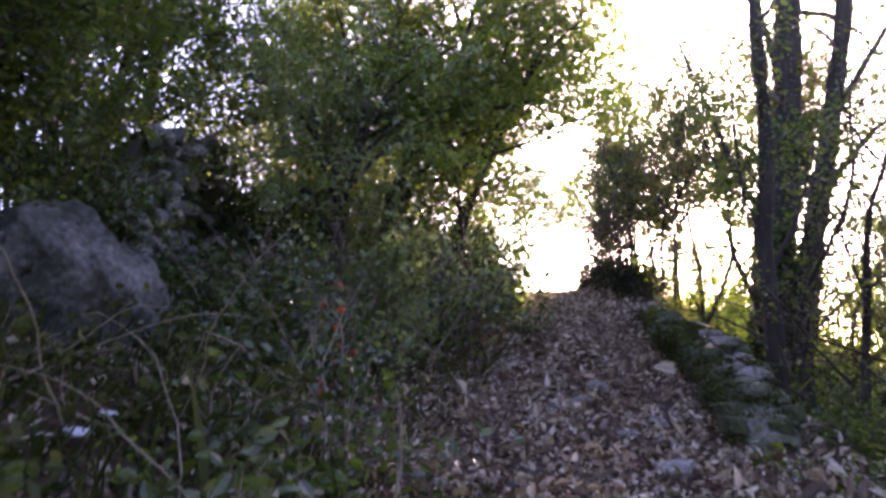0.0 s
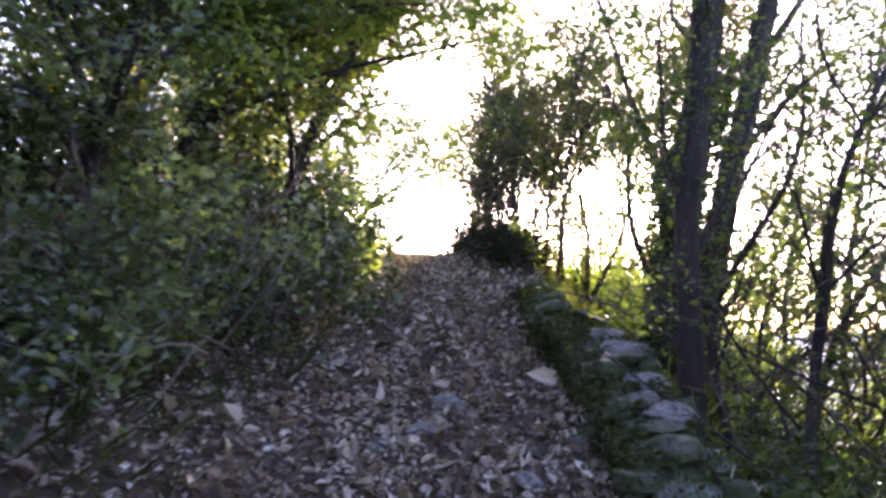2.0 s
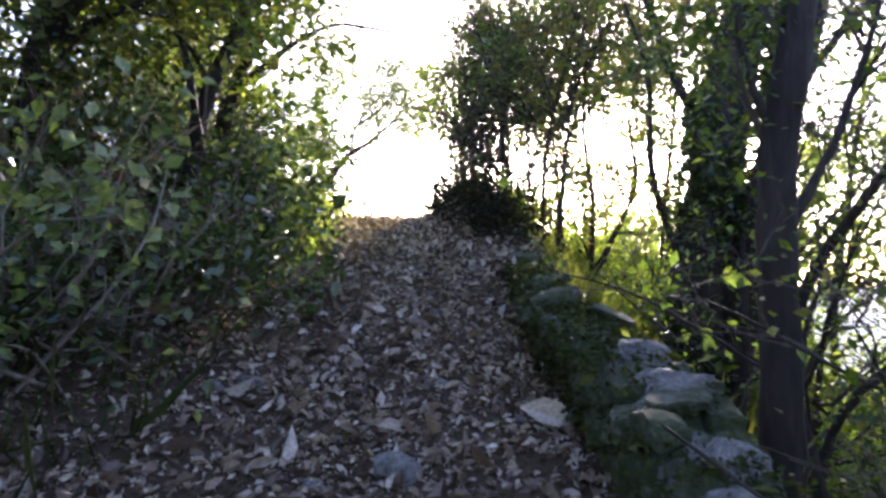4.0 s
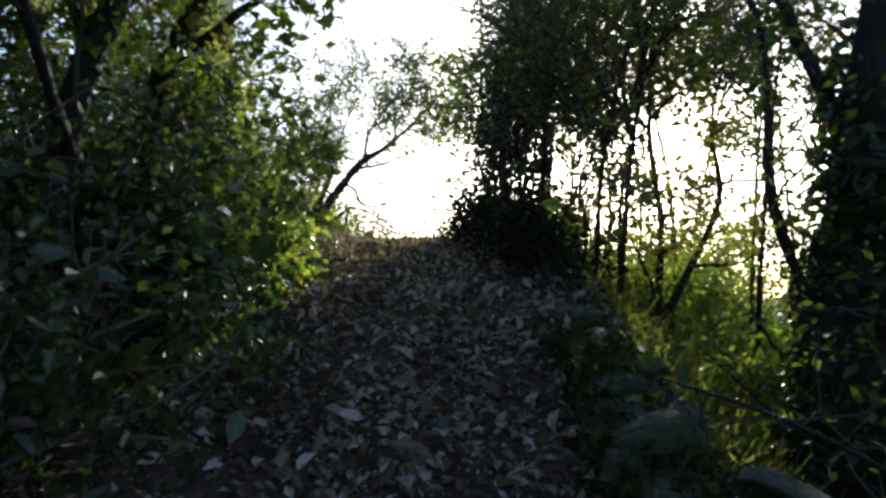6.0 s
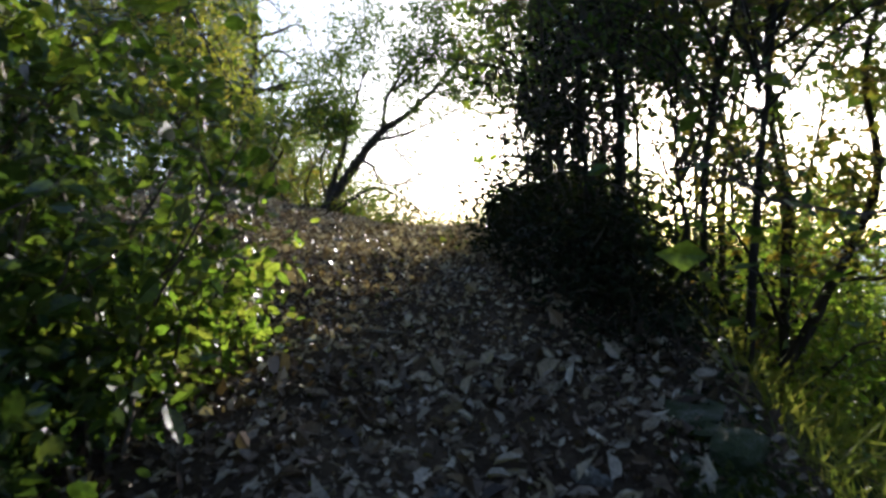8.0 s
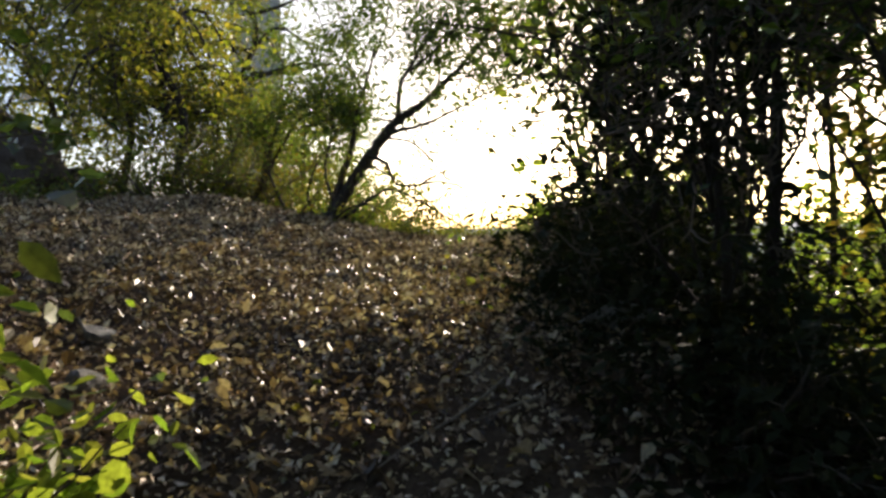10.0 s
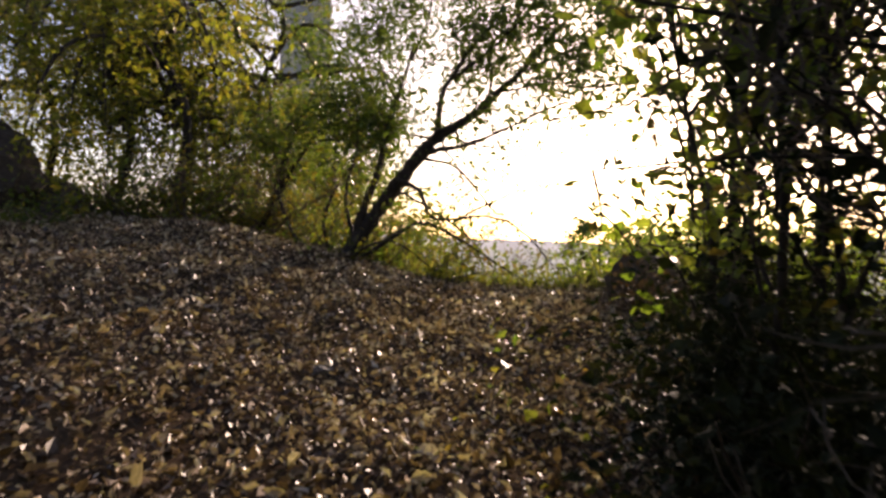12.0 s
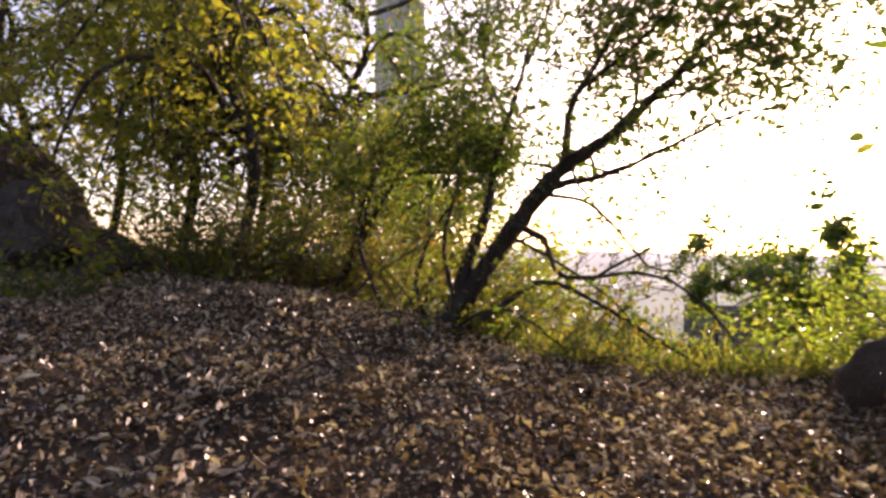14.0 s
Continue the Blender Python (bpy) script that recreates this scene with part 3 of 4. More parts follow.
    for k, (x, y, h) in enumerate(((-3.9, 20.7, 0.95), (-3.0, 20.8, 0.8), (-4.8, 20.5, 1.0), (-5.6, 20.3, 0.9), (-2.4, 20.8, 0.5), (-4.2, 21.3, 1.3), (-3.3, 21.3, 1.2), (-2.5, 21.3, 1.1), (-5.2, 21.5, 1.6), (-5.6, 20.9, 0.9), (-6.7, 20.6, 0.6), (-6.6, 18.4, 0.3), (-4.6, 21.6, 1.4), (-8.0, 17.6, 0.35), (-3.6, 22.2, 1.7), (-7.0, 22.4, 1.8))):
        bush("bush", place(x, y), "low yellow-green bush with tangled twigs under the trees", (0.9, 0.8, h), YELLOW if k % 2 else AUTUMN, 1800, 0.06, 120 + k, group="bushes under the trees", stems=16)


def build_bank():
    """The overgrown left bank."""
    spots = ((-2.0, 11.0, 4.0, (1.5, -0.1), 23000), (-3.4, 8.6, 4.4, (1.3, 0.2), 15000), (-4.4, 10.6, 5.6, (0.9, 0), 16000), (-5.7, 7.0, 4.8, (0.8, 0.2), 17000), (-5.8, 4.0, 4.6, (0.6, 0.3), 12000), (-6.2, 8.6, 6.5, (0.3, 0), 11000), (-1.75, 9.7, 3.7, (1.2, 0), 9000), (-5.7, 5.4, 3.8, (0.2, 0.2), 19000), (-3.6, 9.7, 3.4, (0.5, 0), 13000), (-2.6, 8.9, 4.7, (1.9, 0.2), 10000), (-3.0, 8.0, 3.0, (0.5, 0.2), 10000), (-4.9, 3.9, 3.4, (0.3, 0.3), 15000), (-6.2, 6.8, 4.6, (0.3, 0), 16000), (-5.4, 3.0, 4.2, (0.3, 0.3), 14000))
    for k, (x, y, h, lean, c) in enumerate(spots):
        # backlight put into the leaf colour: brighter greens for these four trees
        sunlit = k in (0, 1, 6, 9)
        free_tree("tree", "dense broad-leaved tree arching over the overgrown bank", x, y, h, lean, 50 + k, (SUN_TINTED if k in (0, 9) else YELLOW) if sunlit else SKY_SHEEN if k in (8, 10) else GREEN, int(c * (0.95 if sunlit else 0.9)), 0.08 if sunlit else 0.072, "bank trees", n=12, reach=1.35, twigs=7, sub=2, twig_len=0.9, spread=0.26)
    tall = ((-2.7, 6.5, 0.8), (-3.3, 7.4, 0.8), (-2.3, 8.3, 1.3), (-2.9, 9.5, 1.3), (-1.7, 9.7, 1.1), (-1.35, 10.2, 1.3), (-1.3, 10.8, 1.3), (-2.0, 11.3, 1.5), (-1.45, 11.5, 0.9), (-4.9, 4.9, 1.7),
            (-5.2, 3.2, 2.2), (-4.4, 8.7, 2.0), (-5.4, 6.4, 2.0), (-3.4, 11.8, 1.8), (-1.5, 8.9, 0.9), (-2.1, 7.3, 1.0), (-3.9, 2.2, 1.5), (-3.3, 5.7, 0.5), (-5.6, 7.6, 3.2), (-5.3, 6.3, 3.2), (-5.2, 8.8, 3.2), (-6.0, 5.2, 3.2), (-6.3, 6.8, 3.6), (-4.9, 9.6, 2.2), (-5.7, 4.0, 2.6), (-3.7, 10.6, 1.7), (-4.2, 8.2, 1.4), (-6.6, 3.0, 2.4))
    for k, (x, y, h) in enumerate(tall):
        # by place, some bushes have sun or sky sheen painted into their leaves
        leaf = SUN_TINTED if x > -1.6 and y > 11.4 else SKY_SHEEN if -3.6 < x < -1.2 and 6 < y < 8.8 else DARK if k % 3 else GREEN
        wide = 0.45 if x > -1.6 and y > 10 else 0.95 if h > 2.4 else 0.75
        bush("bush", place(x, y), "dense dark evergreen bush on the shaded bank", (wide, wide, h), leaf, (5200 if h > 2.4 else 3500) if h > 1 else 2300, 0.066, 140 + k, group="bank bushes", stems=16, simple=x < -2.0, width=0.58, stem=CANE if x > -3.2 and 6 < y < 10 else None)
    low = ((-1.4, 3.0), (-2.1, 4.9), (-2.4, 5.8), (-2.1, 3.5), (-2.4, 2.5), (-2.7, 4.2), (-1.5, 2.3), (-2.6, 5.2), (-2.3, 6.8), (-2.0, 7.9), (-3.1, 3.0), (-3.2, 1.9), (-2.0, 1.6), (-1.55, 3.7), (-2.7, 6.3))
    for k, (x, y) in enumerate(low):
        # clumps low on the left get a darker, matt leaf colour
        bush("bramble", place(x, y), "low tangled bramble with pale dry canes beside the path", (0.55, 0.55, 0.45), MOSS if x < -1.9 and y < 4.6 else GREEN if k % 4 == 0 else DARK, 720, 0.066, 170 + k, category="bramble", group="brambles", stems=13, simple=False, stem=CANE, width=0.62, spread=0.1)
    bush("red_leaf_bramble", place(-1.82, 4.85, 0.0), "bramble spray with bright red autumn leaves", (0.08, 0.08, 2.12 - float(ground_z(-1.82, 4.85))), RED, 24, 0.065, 190, category="bramble", stems=4, stem=CANE, width=0.65, spread=0.05)
    for k, (x, y, h) in enumerate(((-1.75, 8.3, 0.9), (-2.1, 7.7, 0.8), (-2.5, 8.6, 1.2), (-2.8, 7.5, 1.0), (-1.5, 9.2, 0.8), (-2.3, 9.3, 1.3), (-3.2, 6.6, 0.9), (-2.0, 6.9, 0.6))):
        bush("dead_bramble", place(x, y), "tangled dead bramble with pale bare canes and withered leaves", (0.5, 0.5, h), DRY, 420, 0.055, 800 + k, category="bramble", group="dead brambles", stems=24, simple=False, stem=CANE, width=0.55, spread=0.1)
    r = np.random.default_rng(200)
    for k in range(46):
        x, y = -1.3 - 2.2 * r.random(), 2.6 + 5.5 * r.random()
        root = np.array(place(x, y))
        line = wander(r, (0, 0, -0.05), (r.normal() * 0.5, r.normal() * 0.5, 1.0), 0.9 + 0.8 * r.random(), 12, 0.13, -0.07)
        V, F = tubes([(line, np.linspace(0.0065, 0.0025, 13))], 5)
        ob = new("dry_cane", mesh("dry_cane", V, F, CANE, True))
        ob.location = root
        tagged(ob, "long pale dry bramble cane arching over the bank", "cane", "dry canes")


def build_right_side():
    for k, (x, y, h, m) in enumerate(((1.75, 4.5, 0.4, GREEN), (2.2, 5.1, 0.5, GREEN), (2.6, 4.1, 0.6, DARK), (2.1, 6.0, 0.6, GREEN), (2.9, 5.6, 0.9, GREEN), (3.3, 4.6, 1.0, DARK), (2.0, 3.6, 0.35, GREEN), (2.3, 6.9, 0.5, GREEN), (2.7, 6.9, 1.0, DARK), (2.55, 7.7, 0.8, DARK), (3.0, 8.7, 1.0, DARK), (2.5, 6.3, 0.7, DARK), (3.1, 7.9, 1.1, GREEN), (3.1, 6.2, 1.1, DARK), (3.7, 6.9, 1.4, GREEN), (3.6, 8.6, 1.3, GREEN), (4.4, 8.2, 1.6, DARK))):
        bush("weed_clump", place(x, y), "low green weeds growing at the wall's foot", (0.45, 0.45, h), m, 1300, 0.055, 210 + k, "plant", "weeds by the wall", stems=12)
    r = np.random.default_rng(220)
    for k in range(34):
        x, y = 3.6 + 10 * r.random() ** 1.2, 5.5 + 24 * r.random()
        h = 0.7 + 0.9 * r.random()
        bush("bush", place(x, y), "sunlit yellow-green bush on the slope below", (1.1, 1.1, h), SUN_TINTED if r.random() < 0.8 else GREEN, 2000, 0.085, 230 + k, group="slope bushes", stems=14, simple=True, spread=0.2)
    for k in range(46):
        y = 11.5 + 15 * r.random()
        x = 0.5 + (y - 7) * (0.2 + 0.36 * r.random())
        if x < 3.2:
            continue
        bush("bush", place(x, y), "sunlit yellow-green bush on the slope below", (1.0, 1.0, 0.9 + 0.8 * r.random()), SUN_TINTED, 2300, 0.075, 280 + k, group="slope bushes", stems=15, simple=True, spread=0.2)
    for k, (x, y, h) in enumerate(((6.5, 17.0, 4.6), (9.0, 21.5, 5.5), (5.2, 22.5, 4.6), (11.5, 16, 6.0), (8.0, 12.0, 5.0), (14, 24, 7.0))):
        free_tree("tree", "slender sunlit tree on the slope below", x, y, h, (0.4, 0), 260 + k, SUN_TINTED, 5000, 0.085, "slope trees", r0=0.07, simple=True, reach=1.2, low=0.35)


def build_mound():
    """The dark thicket where the wall ends; its shade is put into the leaf colour."""
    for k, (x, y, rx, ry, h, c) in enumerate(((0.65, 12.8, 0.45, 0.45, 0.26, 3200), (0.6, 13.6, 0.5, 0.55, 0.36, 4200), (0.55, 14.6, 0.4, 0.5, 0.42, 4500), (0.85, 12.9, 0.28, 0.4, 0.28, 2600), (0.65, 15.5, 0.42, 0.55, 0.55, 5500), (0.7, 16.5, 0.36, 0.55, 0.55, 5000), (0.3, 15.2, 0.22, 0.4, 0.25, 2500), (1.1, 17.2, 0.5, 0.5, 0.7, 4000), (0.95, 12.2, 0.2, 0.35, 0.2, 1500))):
        bush("bush", place(x, y), "dense thicket at the wall's end with shade in its leaf colour", (rx, ry, h), SHADE_LEAF, c, 0.05, 300 + k, group="dark thicket", stems=34, spread=0.26)
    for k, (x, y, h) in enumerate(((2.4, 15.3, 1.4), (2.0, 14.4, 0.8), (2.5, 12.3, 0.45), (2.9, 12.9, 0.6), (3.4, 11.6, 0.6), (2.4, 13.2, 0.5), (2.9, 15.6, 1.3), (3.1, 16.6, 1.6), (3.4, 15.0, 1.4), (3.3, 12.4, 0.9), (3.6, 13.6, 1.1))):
        bush("bush", place(x, y), "sunlit yellow-green bush on the slope below", (0.7, 0.7, h), SUN_TINTED, 2600, 0.075, 310 + k, group="slope bushes", stems=15)
    stems = ((0.95, 13.4, 3.6, (-0.1, 0.2), 3600), (1.5, 13.2, 4.4, (0.4, 0.1), 4200), (1.1, 14.4, 4.6, (-0.1, 0.3), 5500), (1.9, 14.2, 5.0, (0.4, 0.2), 6500), (1.1, 15.8, 4.8, (-0.3, 0.3), 8500), (2.0, 15.6, 5.2, (0.2, 0), 8500),
             (0.9, 17.1, 4.4, (-0.3, 0.2), 8500), (1.7, 17.4, 5.0, (0.0, 0), 8500), (1.6, 12.6, 3.4, (0.5, 0), 3200), (1.2, 18.3, 4.4, (-0.2, 0), 6500), (2.6, 14.8, 5.6, (0.3, 0), 5000), (3.0, 13.2, 5.8, (0.3, 0.1), 4200),
             (3.6, 14.9, 6.4, (0.2, 0), 4600), (2.6, 16.6, 5.6, (0.2, 0), 5500), (3.4, 16.6, 6.2, (0.2, 0), 4600), (4.4, 15.6, 6.6, (0.2, 0), 4200))
    for k, (x, y, h, lean, c) in enumerate(stems):
        lean = (lean[0] + 0.9 * math.sin(k * 2.3 + 0.4), lean[1] + 0.6 * math.cos(k * 1.7))
        # rear shrubs near the path get brighter leaves, backlight painted into the colour
        free_tree("tall_shrub", "tall many-stemmed shrub with autumn-tinted leaves", x, y, h, lean, 320 + k, ((SUN_TINTED, YELLOW) if y > 15 and x < 1.45 else (AUTUMN, GREEN))[k % 2], int(c * ((0.6 if y < 15 else 0.95) if x > 1.45 else 0.25 if y < 15 else 0.13)), 0.06 if y < 15 else 0.07, "thicket shrubs", "shrub", n=15, sub=2, r0=0.032, reach=1.15, rise=(0.2, 1.0), low=0.12 if y < 14.5 and x < 1.2 else 0.48 if x > 2.2 else 0.3, twigs=6, twig_len=0.6, spread=0.15)
    # some of these shrubs also take the leaf colour with shade in it
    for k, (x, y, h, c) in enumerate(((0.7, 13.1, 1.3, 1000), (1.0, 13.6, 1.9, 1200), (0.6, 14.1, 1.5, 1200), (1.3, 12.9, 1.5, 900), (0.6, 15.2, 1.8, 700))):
        free_tree("tall_shrub", "twiggy dark shrub rising from the thicket", x, y, h, (0.0, 0.1), 345 + k, (YELLOW if k == 4 else (SHADE_LEAF, DARK)[k % 2]), c, 0.05, "thicket shrubs", "shrub", n=12, r0=0.025, reach=0.4, rise=(0.3, 0.8), low=0.06, twigs=5, twig_len=0.4, spread=0.2)
    for k, (x, y, h, lean, c) in enumerate(((0.62, 17.3, 3.4, (0.1, 0.1), 800), (0.75, 18.0, 3.7, (0.2, 0), 800), (0.95, 16.6, 3.6, (0.3, 0.1), 800))):
        free_tree("tall_shrub", "tall shrub with backlit yellow-green leaves", x, y, h, lean, 375 + k, (YELLOW, SUN_TINTED, YELLOW)[k], c, 0.065, "thicket shrubs", "shrub", n=12, sub=2, r0=0.03, reach=0.5, rise=(0.3, 0.9), low=0.25, twigs=6, twig_len=0.35, spread=0.12)
    for k, (x, y, h, lean, c) in enumerate(((0.3, 16.3, 2.5, (-0.25, 0.1), 520), (0.45, 15.4, 2.7, (0.1, 0.0), 480), (0.6, 16.9, 2.6, (0.2, 0.1), 420))):
        free_tree("tall_shrub", "leafy shrub with broad backlit yellow-green leaves", x, y, h, lean, 385 + k, (SUN_TINTED, YELLOW, YELLOW)[k], c, 0.078, "thicket shrubs", "shrub", n=13, sub=2, r0=0.028, reach=0.45, rise=(0.2, 0.7), low=0.15, twigs=5, twig_len=0.35, spread=0.14, simple=False, width=0.62)
    bush("dry_bush", place(0.15, 18.3), "dry brown-leaved bush at the clearing's edge", (0.22, 0.25, 0.5), DRY, 800, 0.05, 340, stems=12)
    # shrubs over the terrace edge
    edge = ((-2.6, 21.7, 1.1), (-1.9, 21.6, 1.1), (-1.2, 21.5, 1.1), (-0.5, 21.4, 1.1), (0.2, 21.2, 1.0), (0.8, 20.9, 1.0), (0.9, 20.2, 0.8), (1.5, 19.5, 1.0), (2.4, 21.0, 1.3), (1.0, 22.2, 1.6), (-1.2, 22.8, 1.7), (0.0, 22.6, 1.7), (3.3, 22.4, 1.8), (-2.4, 23.0, 1.8), (-3.2, 22.0, 1.2), (1.9, 20.2, 1.1),
            (-0.6, 24.2, 2.8), (1.6, 24.0, 3.2), (-2.0, 24.8, 3.1), (3.0, 25.0, 3.2), (0.6, 25.6, 3.6), (-3.4, 25.2, 3.1), (0.9, 23.0, 2.7), (-3.0, 23.8, 2.6))
    for k, (x, y, h) in enumerate(edge):
        bush("bush", place(x, y), "bright yellow-green shrub at the terrace edge", (0.6, 0.5, h * (0.62 if y > 22.1 and x < 1.2 else 1.15 if 0 < x < 1 and y < 22 else 0.85)), SUN_TINTED, 2400, 0.055, 350 + k, group="edge shrubs", stems=16)


build_wall_trees()
build_terrace_trees()
build_bank()
build_right_side()
build_mound()


# ---------------------------------------------------------------- stones and walls
def rough_stone(seed, flat=0.6, detail=3, cuts=14, wear=0.02, deep=0.2):
    """A broken stone about one metre across, split along flat faces."""
    r = np.random.default_rng(seed)
    bm = bmesh.new()
    bmesh.ops.create_icosphere(bm, subdivisions=detail, radius=0.5)
    planes = unit(r.normal(size=(cuts, 3)))
    cut = deep + (0.4 - deep) * r.random(cuts)
    for v in bm.verts:
        p = np.array(v.co)
        for q, c in zip(planes, cut):
            over = p @ q - c
            if over > 0:
                p = p - q * over
        p = p + wear * np.array(noise.noise_vector(Vector(p * 5 + seed))) + 0.5 * wear * np.array(noise.noise_vector(Vector(p * 17 + seed)))
        v.co = p * [1, 1, flat] * 1.25
    me = bpy.data.meshes.new("stone")
    bm.to_mesh(me)
    bm.free()
    return me


def block(seed):
    """A small chamfered field stone, about one unit each way."""
    r = np.random.default_rng(seed)
    bm = bmesh.new()
    bmesh.ops.create_cube(bm, size=1.0)
    bmesh.ops.bevel(bm, geom=bm.edges[:], offset=0.16, segments=1, affect="EDGES")
    for v in bm.verts:
        v.co = v.co + Vector(r.normal(size=3) * 0.075)
    me = bpy.data.meshes.new("stone")
    bm.to_mesh(me)
    bm.free()
    return me


SLABS = [rough_stone(60 + k, 0.9, 3, 9, 0.05, 0.24) for k in range(4)]
STONES = [rough_stone(k, 0.62 + 0.06 * k) for k in range(6)]
BLOCKS = [block(k) for k in range(8)]
MOSS_BLOCKS = [m.copy() for m in BLOCKS]
MOSS_STONES = [m.copy() for m in STONES]
for m in STONES + BLOCKS + SLABS:
    m.materials.append(STONE)
for m in MOSS_BLOCKS + MOSS_STONES:
    m.materials.append(MOSSY)


def stone_child(name, me, parent, at, size, turn):
    ob = new(name, me)
    ob.parent = parent
    ob.matrix_local = pose(*(Vector(at) - parent.location), *turn) @ Matrix.Diagonal((*size, 1))
    return ob


def wall_x(y):
    """The inner face of the parapet."""
    return float(np.interp(y, [5, 6.5, 7.8, 9, 11, 13], [1.0, 1.1, 1.06, 0.9, 0.9, 0.95]))


def wall_wide(y):
    """How thick the parapet is, as a share of its broad lower end."""
    return float(np.interp(y, [7.6, 9.0], [1.0, 0.72]))


def wall_top(y):
    return float(np.interp(y, [5.2, 5.6, 6.4, 7.4, 9, 10, 11, 12, 12.8], [1.0, 1.2, 1.47, 1.78, 2.12, 2.32, 2.45, 2.62, 2.95]))


def build_parapet():
    r = np.random.default_rng(400)
    root = thing("stone_wall", place(1.4, 8.8), "low mossy dry-stone wall with pale coping stones along the path", "wall")
    ys = np.linspace(5.3, 12.8, 90)
    V = []
    for y in ys:
        x0, g, top = wall_x(y), float(ground_z(1.0, y)), wall_top(y) - 0.03
        for dx, z in ((0.06, g - 0.5), (0.05, 0.5 * (g + top)), (0.1, top - 0.07), (0.24, top), (0.42, top - 0.06), (0.5, top - 0.5), (0.6, top - 1.9)):
            V.append((x0 + dx * wall_wide(y) + 0.025 * r.normal(), y, z + 0.02 * r.normal()))
    i = (np.arange(89)[:, None] * 7 + np.arange(6)[None]).reshape(-1, 1)
    V = np.array(V) - np.array(root.location)
    e = 89 * 7
    part("wall_core", mesh("wall_core", V, [i + [0, 1, 8, 7], np.array([[0, 1, 2, 3], [0, 3, 4, 5]]), np.array([[e + 3, e + 2, e + 1, e], [e + 5, e + 4, e + 3, e]])], MOSSY, True), root)
    for face in (0, 1):
        for row in range(5):
            y = 5.4 + 0.1 * (row % 2)
            while y < 12.7:
                w, h = 0.14 + 0.2 * r.random(), 0.1 + 0.04 * r.random()
                g, top = float(ground_z(1.0, y)), wall_top(y + w / 2)
                z = top - 0.09 - row * 0.115
                if (face or z > g - 0.05) and r.random() > 0.12 + 0.2 * face:
                    stone_child("stone", MOSS_BLOCKS[r.integers(8)], root, (wall_x(y) + (0.45 * wall_wide(y) - 0.03 if face else 0.08) + 0.035 * r.normal(), y + w / 2, z),
                                (0.17, w * 1.02, h * 1.05), (r.normal() * 7, r.normal() * 7, r.normal() * 9))
                y += w + 0.015
    for y, dx, w, d, h in ((6.4, 0.32, 0.36, 0.26, 0.12), (6.55, 0.16, 0.2, 0.2, 0.08), (6.86, 0.34, 0.26, 0.22, 0.11), (7.4, 0.26, 0.34, 0.3, 0.15), (7.9, 0.3, 0.26, 0.26, 0.1), (9.05, 0.15, 0.3, 0.22, 0.15)):
        stone_child("coping_stone", SLABS[r.integers(4)], root, (wall_x(y) + dx, y, wall_top(y) - 0.02), (w * 1.1, d * 1.1, h * 1.5), (r.normal() * 8, r.normal() * 8, r.random() * 360))
    y = 5.8
    while y < 12.4:
        w = 0.14 + 0.22 * r.random()
        if r.random() < 0.7 and not (6.2 < y < 6.5 or 7.2 < y < 7.5):
            stone_child("coping_stone", MOSS_STONES[r.integers(6)], root, (wall_x(y) + 0.25 * wall_wide(y) + 0.07 * r.normal(), y + w / 2, wall_top(y + w / 2) - 0.015 + 0.02 * r.random()),
                        (0.18 + 0.16 * r.random(), w * 1.15, 0.12 + 0.08 * r.random()), (r.normal() * 9, r.normal() * 9, r.random() * 360))
        y += w
    n = 17000
    y = 5.3 + 7.4 * r.random(n)
    side = r.random(n)
    top = np.array([wall_top(v) for v in y])
    x0 = np.array([wall_x(v) for v in y])
    down = np.where(side < 0.55, r.random(n) ** 1.3 * 0.5, 0.0)
    x = np.where(side < 0.55, x0 - 0.01 + 0.03 * r.normal(size=n), x0 + 0.05 + 0.4 * r.random(n) * np.interp(y, [7.6, 9.0], [1.0, 0.72]))
    keep = r.random(n) < np.where(side < 0.55, 0.9, 0.75) * (0.35 + 0.65 * (np.sin(3.1 * y + 1) > -0.2))
    V, F = leaves(r, np.stack([x, y, top - down + 0.02], -1)[keep], 0.032, 0.4, 0.3, 0.55, simple=True)
    part("moss", mesh("moss", V - np.array(root.location), F, MOSS), root, "dark green moss and small ivy leaves", "stuff")
    return root


